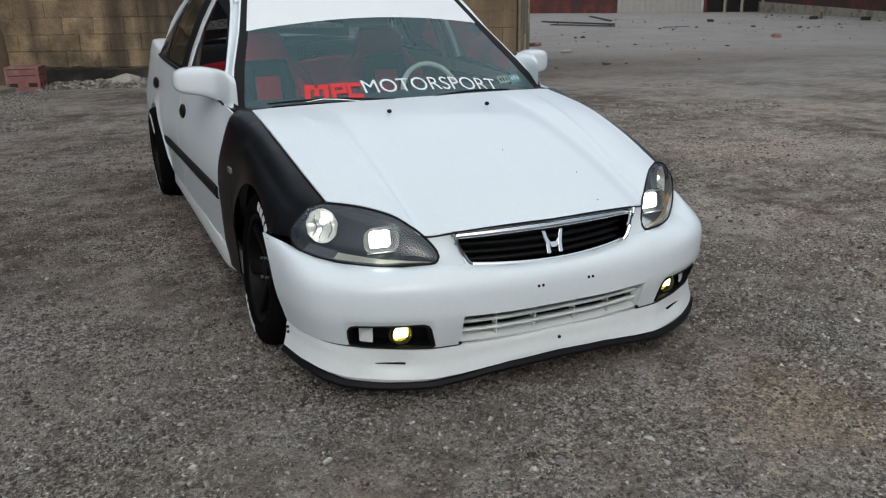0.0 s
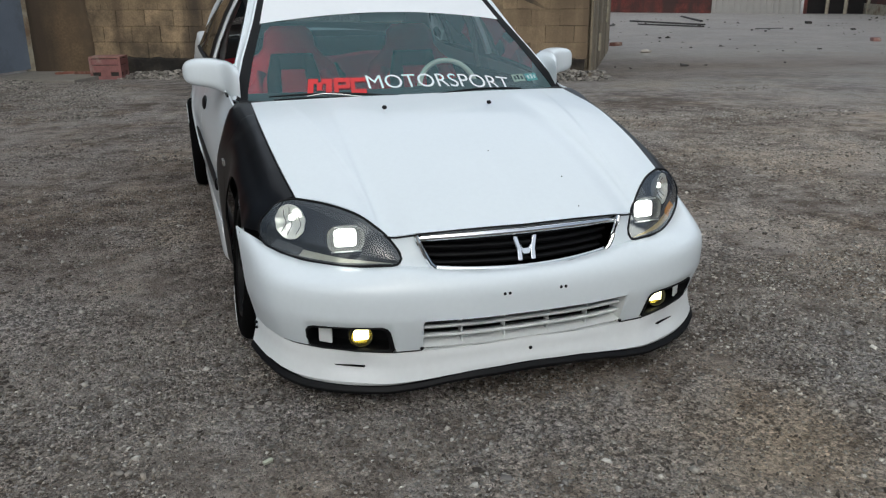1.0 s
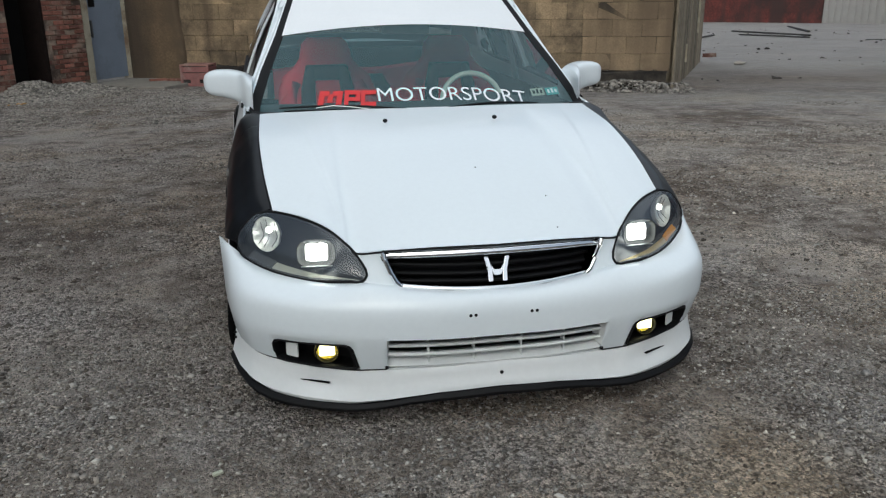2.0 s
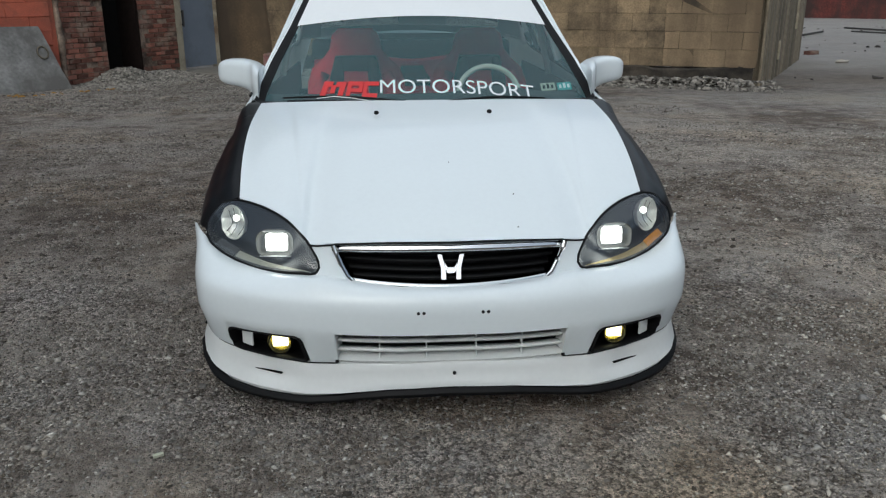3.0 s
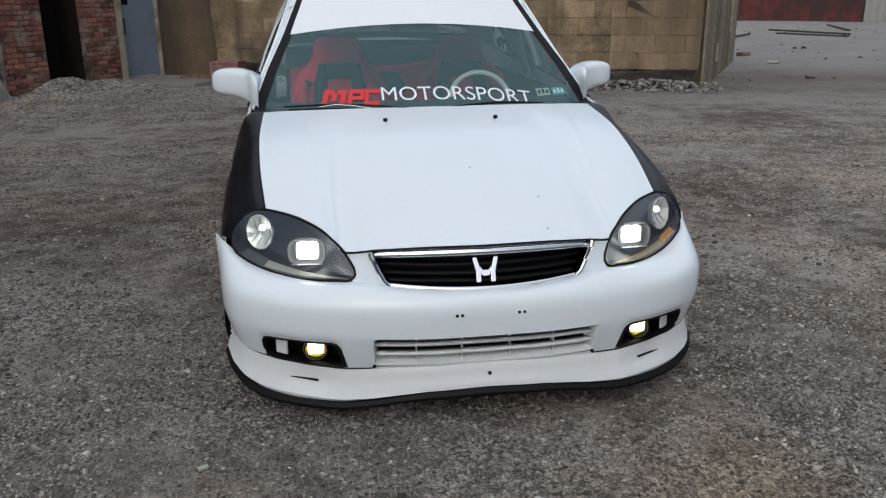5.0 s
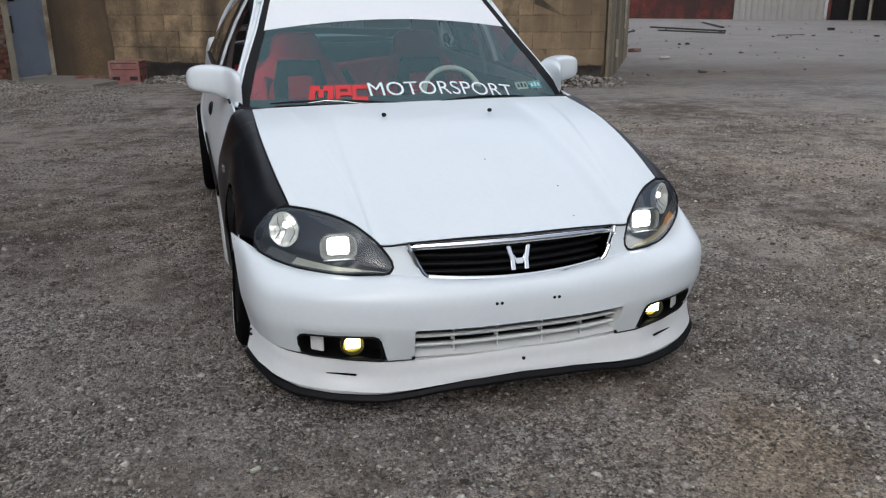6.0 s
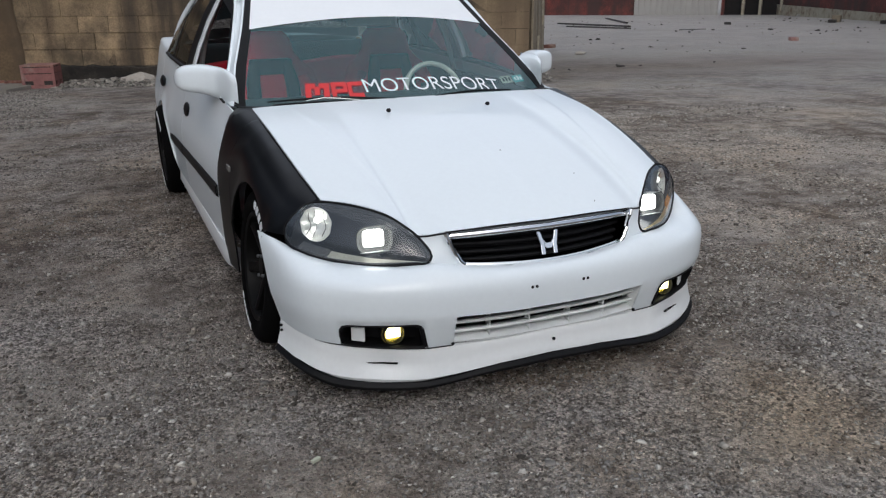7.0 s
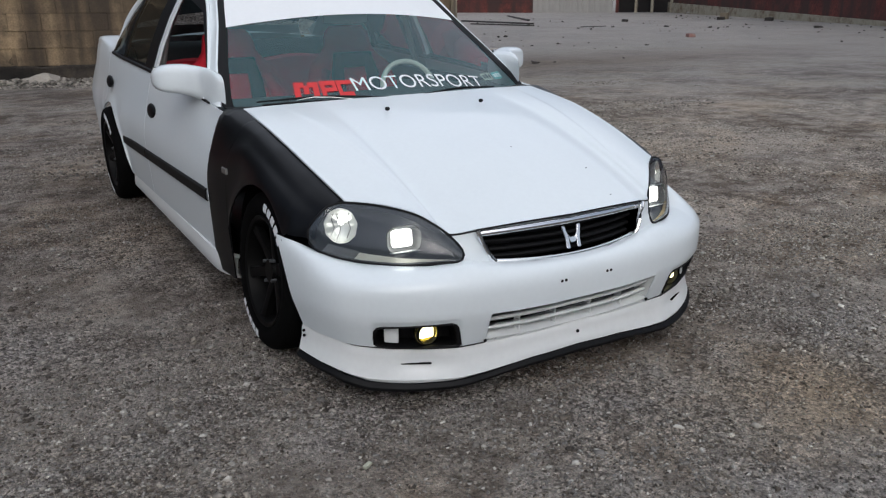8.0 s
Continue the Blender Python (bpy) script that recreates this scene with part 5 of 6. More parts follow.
def bucket_seat(cx, cy):
    """A high-backed sports seat: red shell with black inserts, bolsters and a head rest with harness slots."""
    seat = new("sports_seat")
    seat.parent = car
    seat.location = Vector((cx, cy, 0.255)) - car.location
    tagged(seat, "red and black high-backed sports seat")

    def put(nm, bm, material, label=""):
        me = bpy.data.meshes.new(nm)
        for f in bm.faces:
            f.smooth = True
        bm.to_mesh(me)
        bm.free()
        me.materials.append(material)
        ob = new(nm, me)
        ob.parent = seat
        if label:
            tagged(ob, label)

    put("cushion", box_bm((-0.25, -0.42, 0.10), (0.25, 0.10, 0.24), 0.05), REDCLOTH)
    rows = []
    for z, w, y in [(0.10, 0.26, 0.10), (0.22, 0.275, 0.12), (0.36, 0.285, 0.15), (0.50, 0.278, 0.18), (0.58, 0.250, 0.20), (0.635, 0.185, 0.215), (0.68, 0.150, 0.225), (0.76, 0.135, 0.24), (0.795, 0.10, 0.25)]:
        ring = []
        for k in range(20):
            a = 2 * math.pi * k / 20
            ring.append((w * math.copysign(abs(math.cos(a)) ** 0.6, math.cos(a)), y + 0.055 * math.copysign(abs(math.sin(a)) ** 0.8, math.sin(a)), z))
        rows.append(ring)
    bm = grid_bm(rows, closed=True)
    bm.faces.new(bm.verts[-20:])
    bmesh.ops.recalc_face_normals(bm, faces=bm.faces[:])
    put("backrest", bm, REDCLOTH, "red cloth back")
    for s in (-1, 1):
        put("side_bolster", tube([(s * 0.235, 0.05, 0.14), (s * 0.245, 0.075, 0.28), (s * 0.225, 0.105, 0.44), (s * 0.175, 0.145, 0.55)], [0.05, 0.055, 0.05, 0.03], 10), REDCLOTH)
        put("insert", tube([(s * 0.115, 0.055, 0.20), (s * 0.115, 0.085, 0.36), (s * 0.11, 0.125, 0.52), (s * 0.09, 0.16, 0.63)], [0.040, 0.042, 0.04, 0.03], 8), BLACKCLOTH, "black insert")
    put("insert", box_bm((-0.12, 0.135, 0.56), (0.12, 0.175, 0.65), 0.015), BLACKCLOTH, "black insert")


bucket_seat(-0.350, 2.43)
bucket_seat(0.360, 2.43)
rows = []
for y, z in [(2.95, 0.30), (2.95, 0.52), (3.0, 0.58), (3.30, 0.55), (3.42, 0.62), (3.50, 0.785), (3.53, 0.795)]:
    rows.append([(x, y, z - 0.015 * math.cos(x * 9)) for x in np.linspace(-0.66, 0.66, 21)])
bench = part("rear_bench", thick(grid_bm(rows), 0.03), REDCLOTH, car, "red and black rear bench seat")
for x0, x1 in ((-0.50, -0.18), (-0.12, 0.12), (0.18, 0.50)):
    rows = [[(x, y - 0.012, z) for x in np.linspace(x0, x1, 9)] for y, z in [(3.42, 0.635), (3.46, 0.71), (3.488, 0.765)]]
    part("bench_insert", thick(grid_bm(rows), 0.012), BLACKCLOTH, bench, "black bench insert")
part("parcel_shelf", thick(grid_bm([[(x, y, z) for x in np.linspace(-0.68, 0.68, 9)] for y, z in [(3.53, 0.79), (3.58, 0.90), (3.62, 0.925), (3.85, 0.925)]]), 0.015), BLACKCLOTH, car, "black parcel shelf")
steer = new("steering_wheel")
steer.parent = car
steer.location = Vector((0.320, 1.80, 0.768)) - car.location
steer.rotation_euler = (radians(-25), 0, 0)
tagged(steer, "cream-rimmed steering wheel")
for nm, bm, material in (("wheel_rim", None, CREAM), ("boss", box_bm((-0.07, -0.03, -0.05), (0.07, 0.01, 0.05), 0.02), DASH), ("spokes", box_bm((-0.16, -0.012, -0.02), (0.16, 0.0, 0.02), 0.004), DASH)):
    if bm is None:
        rows = []
        for k in range(37):
            a = 2 * math.pi * k / 36
            rows.append([((0.150 + 0.013 * math.cos(t)) * math.cos(a), 0.013 * math.sin(t), (0.150 + 0.013 * math.cos(t)) * math.sin(a)) for t in np.linspace(0, 2 * math.pi, 10, endpoint=False)])
        bm = grid_bm(rows, closed=True)
        bmesh.ops.recalc_face_normals(bm, faces=bm.faces[:])
    me = bpy.data.meshes.new(nm)
    for f in bm.faces:
        f.smooth = True
    bm.to_mesh(me)
    bm.free()
    me.materials.append(material)
    ob = new(nm, me)
    ob.parent = steer
part("rear_view_mirror", box_bm((-0.115, 1.835, 1.100), (0.115, 1.86, 1.160), 0.012), HEADLINER, car, "grey interior mirror")

# ---------------------------------------------------------------- the yard


def axis_steps(near, far, fine, count):
    """Coordinates that are fine within near and widen to far."""
    a = list(np.arange(-near, near + 1e-6, fine))
    k = (far / near) ** (1 / count)
    out = [near * k ** i for i in range(1, count + 1)]
    return np.array([-v for v in out[::-1]] + a + out)


def ground_z(x, y):
    """The yard is flat round the car and falls gently towards the buildings."""
    d = max(0.0, y - 3.5)
    k = 0.7 + 0.3 * min(max(x / 5, 0), 1)
    fall = -k * (0.026 * min(d, 9) * min(1, d / 2) + 0.008 * min(max(0, d - 9), 60))
    v = 0.006 * noise.noise((x * 1.7, y * 1.7, 0.3)) + 0.003 * noise.noise((x * 6, y * 6, 1.3))
    far = max(0.0, math.hypot(x, y - 1) - 4)
    return fall + v + min(1.0, far / 8) * 0.03 * noise.noise((x * 0.35, y * 0.35, 4.0))


gx, gy = axis_steps(4.0, 1500, 0.06, 40), axis_steps(4.0, 1500, 0.06, 40) + 1.0
verts = [(x, y, ground_z(x, y)) for y in gy for x in gx]
nx = len(gx)
faces = [(j * nx + i, j * nx + i + 1, (j + 1) * nx + i + 1, (j + 1) * nx + i) for j in range(len(gy) - 1) for i in range(nx - 1)]
me = bpy.data.meshes.new("ground")
me.from_pydata(verts, [], faces)
smooth_all(me)
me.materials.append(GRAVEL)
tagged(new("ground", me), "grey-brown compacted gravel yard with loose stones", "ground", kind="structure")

# the axis of the block building: U runs along its front
U = Vector((0.918, -0.397, 0)).normalized()


def frame_at(origin, u):
    """A matrix whose x runs along u, y out of the wall's back, z up."""
    u = Vector(u).normalized()
    back = Vector((-u.y, u.x, 0))
    m = Matrix((u, back, (0, 0, 1))).transposed().to_4x4()
    m.translation = origin
    return m


def placed(name, bm, material, m, label="", category="", kind="structure", parent=None, smooth=False):
    """Links a bmesh built in the frame m."""
    me = bpy.data.meshes.new(name)
    if smooth:
        for f in bm.faces:
            f.smooth = True
    bm.to_mesh(me)
    bm.free()
    me.materials.append(material)
    ob = new(name, me)
    ob.matrix_basis = m
    if parent:
        ob.parent = parent
    return tagged(ob, label, category, kind=kind if not parent else "")


def rough_box(w, d, h, r, amp=0.006):
    """A block with worn edges, its base corner at the origin."""
    bm = box_bm((0, 0, 0), (w, d, h), 0.008)
    for v in bm.verts:
        v.co += Vector((r.uniform(-amp, amp), r.uniform(-amp, amp), r.uniform(-amp, amp)))
    me = bpy.data.meshes.new("piece")
    bm.to_mesh(me)
    bm.free()
    return me


def courses(parent, u0, u1, z0, z1, w, h, joint, material, name, r, proud=0.0, skip=lambda u, z: False, depth=0.06):
    """Lays pieces in running bond on a wall's face, each an object on one of a few shared meshes."""
    kinds = [rough_box(w - joint, depth, h - joint, r, h * 0.022) for _ in range(5)]
    halves = [rough_box(w / 2 - joint, depth, h - joint, r, h * 0.022) for _ in range(3)]
    for me in kinds + halves:
        me.materials.append(material)
    row, z = 0, z0
    while z + h <= z1 + 1e-6:
        u = u0
        first = row % 2 == 1
        while u < u1 - 0.02:
            wide = w / 2 if first or u + w > u1 + 0.01 else w
            if u + wide > u1 + 0.03:
                break
            if not skip(u + wide / 2, z + h / 2):
                ob = new(name, r.choice(halves if wide < w else kinds))
                ob.parent = parent
                ob.location = (u, -proud + r.uniform(-0.004, 0.004), z)
            u += wide
            first = False
        row, z = row + 1, z + h


# front of the block building
WALL = frame_at((-3.35, 13.68, -0.17), U)
wall_back = placed("wall_back", box_bm((1.12, 0.007, 0.28), (9.50, 0.40, 3.75)), MORTAR, WALL, "tan concrete block wall, stained and weathered", "wall")
bm = bmesh.new()
bmesh.ops.create_grid(bm, x_segments=210, y_segments=22, size=1)
for v in bm.verts:
    a, k = 1.12 + (v.co.x + 1) / 2 * 8.36, (v.co.y + 1) / 2
    top = 0.285 + 0.07 * noise.noise((a * 1.4, 3.0, 0.5)) + 0.025 * noise.noise((a * 7, 1.0, 0.5))
    hollow = 0.02 + 0.085 * math.sin(math.pi * min(1, k * 1.05)) ** 0.7
    v.co = (a, hollow * (0.65 + 0.6 * noise.noise((a * 0.9, 7.0, 2.0))) - 0.026 * (1 - k) + 0.022 * noise.noise((a * 5, k * 4, 2.0)) + 0.010 * noise.noise((a * 17, k * 11, 4.0)) - 0.012 * k, -0.4 + k * (top + 0.4))
r = bmesh.ops.extrude_face_region(bm, geom=bm.faces[:])
bmesh.ops.translate(bm, vec=(0, 0.30, 0), verts=[v for v in r["geom"] if isinstance(v, bmesh.types.BMVert)])
bmesh.ops.recalc_face_normals(bm, faces=bm.faces[:])
placed("wall_back_footing", bm, FOUNDATION, WALL, "dark crumbling footing under the block wall", "wall", smooth=True)
bm = bmesh.new()
bmesh.ops.create_grid(bm, x_segments=12, y_segments=40, size=1)
for v in bm.verts:
    a, z = (v.co.x + 1) / 2, (v.co.y + 1) / 2 * 4.1 - 0.3
    edge = 1.12 + 0.05 * noise.noise((z * 1.3, 2, 5)) + (0.06 * math.sin(z * 2.3 + 0.4))
    v.co = (0.10 + a * (edge - 0.10), -0.05 + 0.012 * noise.noise((a * 4, z * 3, 1)), z)
r = bmesh.ops.extrude_face_region(bm, geom=bm.faces[:])
bmesh.ops.translate(bm, vec=(0, 0.45, 0), verts=[v for v in r["geom"] if isinstance(v, bmesh.types.BMVert)])
bmesh.ops.recalc_face_normals(bm, faces=bm.faces[:])
placed("wall_pier", bm, PIER, WALL, "stained rough concrete pier beside the blue door", "wall", smooth=True)
# right side of the building, receding
SIDE = frame_at((5.42, 9.88, -0.17), (0.52, 0.85, 0))
placed("wall_side", box_bm((0.40, 0.02, -0.4), (7.0, 0.40, 3.75)), GREYWOOD, SIDE, "weathered side wall of upright boards", "wall")
for k in range(24):
    u = 0.30 + k * 0.28
    ob = placed("board", box_bm((u, -0.012 - 0.008 * (k % 3), -0.25), (u + 0.27, 0.03, 3.55), 0.004), GREYWOOD, Matrix.Identity(4), parent=bpy.data.objects["wall_side"])
for u, z0, z1 in ((2.2, 0.26, 0.58), (5.0, 0.66, 1.70)):
    ob = placed("pale_strip", box_bm((u, -0.06, z0), (u + 0.024, -0.02, z1), 0.006), FRAMEPAINT, Matrix.Identity(4), parent=bpy.data.objects["wall_side"])

# return wall with the door, running towards the yard
RET = frame_at((-5.0, 10.55, -0.14), (0.49, 0.87, 0))
ret_len = 3.66
DOOR0, DOOR1, OPEN0, OPEN1, RED1 = 2.58, 3.52, 0.87, 1.57, 0.0
RED = frame_at((-5.0, 10.55, -0.14), (0.69, 0.72, 0))
wall_red = placed("wall_red", box_bm((-3.2, 0.02, -0.3), (0.0, 0.36, 1.9)), REDPAINT, RED, "red painted masonry wall with pale joints", "wall")
# Upper wall out of view, added dark and tall to shape the paint's reflections.
placed("wall_red_upper", box_bm((-3.2, 0.03, 1.9), (0.0, 0.36, 9.0)), UPPERDARK, RED, "unseen dark upper wall added above the red one", "wall")
wall_brick_1 = placed("wall_brick_1", box_bm((RED1, 0.014, -0.3), (OPEN0, 0.36, 2.3)), PALEMORTAR, RET, "worn old red brick wall", "wall")
wall_brick_2 = placed("wall_brick_2", box_bm((OPEN1, 0.014, -0.3), (DOOR0 - 0.14, 0.36, 2.3)), PALEMORTAR, RET, "worn old red brick wall beside the door", "wall")
# Recess faces are painted near black for the doorway's inner shade.
placed("wall_recess", box_bm((OPEN0 - 0.3, 1.3, -0.3), (OPEN1 + 0.3, 1.4, 3.6)), ROOMSHADE, RET, "dark back of the open doorway", "wall")
placed("wall_recess_side", box_bm((OPEN0 - 0.32, 0.36, -0.3), (OPEN0 - 0.02, 1.4, 3.6)), ROOMSHADE, RET, "dark side of the open doorway", "wall")
placed("wall_recess_end", box_bm((OPEN1 + 0.02, 0.36, -0.3), (OPEN1 + 0.32, 1.4, 3.6)), ROOMSHADE, RET, "dark side of the open doorway", "wall")
# Near-black post over the jamb; the reveal's shade is in its colour.
tagged(placed("door_post", box_bm((OPEN1 - 0.05, -0.01, -0.2), (OPEN1 + 0.002, 0.40, 2.3), 0.006), POSTDARK, RET, "dark timber post of the open doorway", "door post"))
# Two more unseen upper walls, dark so the black wings reflect no red.
placed("wall_lintel", box_bm((RED1, 0.02, 2.3), (DOOR0 - 0.14, 0.36, 9.0)), UPPERDARK, RET, "unseen dark upper wall added above the open doorway", "wall")
placed("wall_over_door", box_bm((DOOR0 - 0.14, 0.03, 2.2), (ret_len + 0.1, 0.36, 9.0)), UPPERDARK, RET, "unseen dark upper wall added above the blue door", "wall")
door_1 = placed("door_1", box_bm((DOOR0, 0.10, 0.065), (DOOR1, 0.15, 2.15), 0.004), BLUEDOOR, RET, "closed blue-grey steel door, scuffed", "door")
for nm, lo, hi, mm, lab in (("door_frame", (DOOR0 - 0.14, 0.0, 0.02), (DOOR0, 0.20, 2.2), FRAMEPAINT, "weathered cream door frame"), ("door_frame", (DOOR1, 0.0, 0.02), (DOOR1 + 0.09, 0.20, 2.2), FRAMEPAINT, ""), ("door_pull", (DOOR0 + 0.07, 0.03, 0.78), (DOOR0 + 0.10, 0.06, 1.06), BOWL, "grey pull handle"), ("door_pull_mount", (DOOR0 + 0.065, 0.055, 0.80), (DOOR0 + 0.105, 0.105, 0.83), TRIM, ""), ("door_pull_mount", (DOOR0 + 0.065, 0.055, 1.01), (DOOR0 + 0.105, 0.105, 1.04), TRIM, ""), ("door_window", (DOOR0 + 0.13, 0.09, 1.28), (DOOR0 + 0.28, 0.11, 1.85), TRIM, "narrow dark window")):
    ob = placed(nm, box_bm(lo, hi, 0.004), mm, Matrix.Identity(4), parent=door_1)
    if lab:
        tagged(ob, lab)
tagged(placed("door_step", box_bm((DOOR0 - 0.25, -1.55, -0.25), (ret_len + 0.02, 0.10, 0.030), 0.015), SLAB, RET, "worn concrete door step", "step"))

# Unseen grey wall, added so the black wing reflects less of the red.
placed("wall_left", box_bm((-9.0, 0.02, -0.3), (-3.2, 0.36, 5.0)), GREYWALL, RED, "unseen grey wall added beyond the red one", "wall")
# unseen walls added behind the walker and to the left to block low sky
placed("wall_far_left", box_bm((0, 0, -1), (40, 0.4, 2.8)), GREYWALL, frame_at((-14, -9, 0), (0.1, 0.99, 0)), "unseen plain wall added to block low sky on the left", "wall")
placed("wall_behind", box_bm((0, 0, -1), (48, 0.4, 3.5)), GREYWALL, frame_at((30, -14, 0), (-1, 0.06, 0)), "unseen plain wall added to block low sky behind", "wall")

# far building: red brick with a corrugated door, timber bays, and a wing with a pale plinth
FAR = frame_at((22.0, 56.0, -0.55), (0.615, -0.788, 0))
far_wall = placed("wall_far", box_bm((0, 0, -0.5), (15.9, 0.5, 7)), FARBRICK, FAR, "old dark red brick factory wall", "wall")
# A flat near-black sheet stands for the shade in the open bay.
placed("wall_far_bay", box_bm((21.3, 0.6, -0.5), (25.5, 1.0, 7)), ROOMSHADE, FAR, "dark open bay of the factory", "wall")
roller = placed("corrugated_door", box_bm((15.9, 0.08, -0.2), (21.2, 0.2, 4.2)), ROLLERDOOR, FAR, "grey corrugated sheet door", "door")
for k in range(14):
    placed("rib", box_bm((15.95 + k * 0.38, 0.0, -0.1), (16.2 + k * 0.38, 0.08, 4.2), 0.02), ROLLERDOOR, Matrix.Identity(4), parent=roller)
for u in (21.4, 22.6, 23.6, 24.8):
    placed("bay_post", box_bm((u, 0.0, -0.3), (u + 0.16, 0.3, 4.5), 0.02), FRAMEPAINT if u > 22 else FARBRICK, FAR, "pale post of the open bay", "post")
WING = frame_at((37.6, 37.0, -0.42), (-0.42, -0.907, 0))
placed("wall_wing", box_bm((0, 0.08, -0.5), (40, 0.5, 7)), FARBRICK, WING, "red brick factory wing", "wall")
bm = box_bm((0, 0.0, -0.5), (40, 0.5, 0.60))
for v in bm.verts:
    if v.co.z > 0:
        v.co.z -= 0.012 * v.co.x
placed("wall_wing_plinth", bm, FRAMEPAINT, WING, "pale concrete plinth of the wing", "wall")


# ---------------------------------------------------------------- stones, piles and loose things
def stones_mesh(places, rnd, chips=False):
    """One mesh of many angular stones, or of eight-sided chips; places gives x, y, z, size."""
    bv = np.array([(x, y, z) for x in (-0.8, 0.8) for y in (-0.8, 0.8) for z in (-0.8, 0.8)])
    bf = np.array([(0, 1, 3), (0, 3, 2), (4, 6, 7), (4, 7, 5), (0, 4, 5), (0, 5, 1), (2, 3, 7), (2, 7, 6), (0, 2, 6), (0, 6, 4), (1, 5, 7), (1, 7, 3)])
    if chips:
        bv = np.array([(1.1, 0, 0), (-1.1, 0, 0), (0, 1.1, 0), (0, -1.1, 0), (0, 0, 1.1), (0, 0, -1.1)])
        bf = np.array([(0, 2, 4), (2, 1, 4), (1, 3, 4), (3, 0, 4), (2, 0, 5), (1, 2, 5), (3, 1, 5), (0, 3, 5)])
    n = len(places)
    p = np.array(places)
    v = bv[None] + rnd.uniform(-0.55, 0.55, (n, len(bv), 3))
    v = v * rnd.uniform(0.5, 1.25, (n, 1, 3))
    tip = rnd.uniform(-0.9, 0.9, n)
    c, d = np.cos(tip)[:, None], np.sin(tip)[:, None]
    v = np.stack([v[..., 0], v[..., 1] * c - v[..., 2] * d, v[..., 1] * d + v[..., 2] * c], -1) * p[:, None, 3:4] * np.array([1, 1, 0.62])
    a = rnd.uniform(0, 2 * np.pi, n)
    x = v[..., 0] * np.cos(a)[:, None] - v[..., 1] * np.sin(a)[:, None]
    y = v[..., 0] * np.sin(a)[:, None] + v[..., 1] * np.cos(a)[:, None]
    v = np.stack([x, y, v[..., 2]], -1) + p[:, None, :3]
    f = bf[None] + (np.arange(n) * len(bv))[:, None, None]
    me = bpy.data.meshes.new("stones")
    me.vertices.add(n * len(bv))
    me.vertices.foreach_set("co", v.reshape(-1))
    m = n * len(bf)
    me.loops.add(m * 3)
    me.loops.foreach_set("vertex_index", f.reshape(-1).astype(np.int32))
    me.polygons.add(m)
    me.polygons.foreach_set("loop_start", np.arange(m, dtype=np.int32) * 3)
    me.update(calc_edges=True)
    me.validate()
    return me


def strew(name, label, count, region, size, material, seed, keep=lambda x, y: True, sink=0.3, lift=lambda x, y: 0.0, category="gravel", chips=False):
    rnd = np.random.RandomState(seed)
    x0, y0, x1, y1 = region
    places = []
    for _ in range(count * 4):
        if len(places) >= count:
            break
        x, y = rnd.uniform(x0, x1), rnd.uniform(y0, y1)
        if keep(x, y):
            s = size[0] * (size[1] / size[0]) ** (rnd.rand() ** 2.2)
            places.append((x, y, ground_z(x, y) + lift(x, y) + s * (0.5 - sink) * 0.7, s))
    me = stones_mesh(places, rnd, chips)
    me.materials.append(material)
    return tagged(new(name, me), label, category, kind="stuff")


def patch(x, y):
    return noise.noise((x * 0.9, y * 0.9, 7.0)) + 0.5 * noise.noise((x * 2.6, y * 2.6, 3.0))


def loose(x, y):
    return patch(x, y) > -0.12 or random.random() < 0.50


strew("gravel", "loose grey gravel scattered on the yard", 105000, (-2.7, -1.65, 2.9, 0.9), (0.0036, 0.0088), STONES, 11, loose, sink=0.15, chips=True)
strew("gravel", "loose grey gravel scattered on the yard", 42000, (-4.2, 0.9, 5.0, 4.6), (0.004, 0.010), STONES, 16, loose, sink=0.15, chips=True)
strew("pebbles", "larger pale pebbles lying on the yard", 5200, (-3.6, -1.9, 4.2, 4.5), (0.007, 0.0140), STONES, 12, lambda x, y: patch(x, y) > -0.1, sink=0.2)
strew("far_gravel", "coarser gravel further across the yard", 34000, (-8, 4.4, 9, 12.0), (0.005, 0.015), STONES, 13, lambda x, y: patch(x * 0.6, y * 0.6) > -0.10 + 0.10 * max(0, y - 6) * (x > -1.5) + 0.08 * max(0, x - 3) and (x < 1.5 or y < 7.5), sink=0.2, chips=True)
strew("far_gravel", "pale crushed stone spread before the old doorway", 10000, (-7.5, 7.2, -1.8, 11.6), (0.007, 0.022), RUBBLE, 17, lambda x, y: y + 0.55 * x > 4.6 + 1.2 * patch(x * 0.8, y * 0.8) and not (2.2 < (x + 5.0) * 0.491 + (y - 10.55) * 0.871 < 4.5 and (x + 5.0) * 0.871 - (y - 10.55) * 0.491 < 1.85), sink=0.2, chips=True)


def wall_side_of(x, y):
    """Distance in front of the block wall and place along it."""
    d = Vector((x, y, 0)) - Vector((-3.35, 13.68, 0))
    return d.dot(U), d.dot(Vector((U.y, -U.x, 0)))


def heap(x, y):
    u, v = wall_side_of(x, y)
    return 0.15 * math.exp(-(((v - 0.15) / 0.32) ** 2)) * (1.15 if u > 5.5 else 0.7) * (0.8 + 0.4 * noise.noise((u * 1.3, 0, 2))) if 1.5 < u < 9.8 else 0.0


strew("rubble", "broken limestone rubble along the foot of the block wall", 6500, (-2.2, 8.4, 6.2, 13.4), (0.010, 0.045), RUBBLE, 14, lambda x, y: 1.9 < wall_side_of(x, y)[0] < 9.9 and -0.05 < wall_side_of(x, y)[1] < 0.75 + 0.25 * noise.noise((x * 2, y * 2, 1)), lift=lambda x, y: heap(x, y) * 0.8, category="rubble")


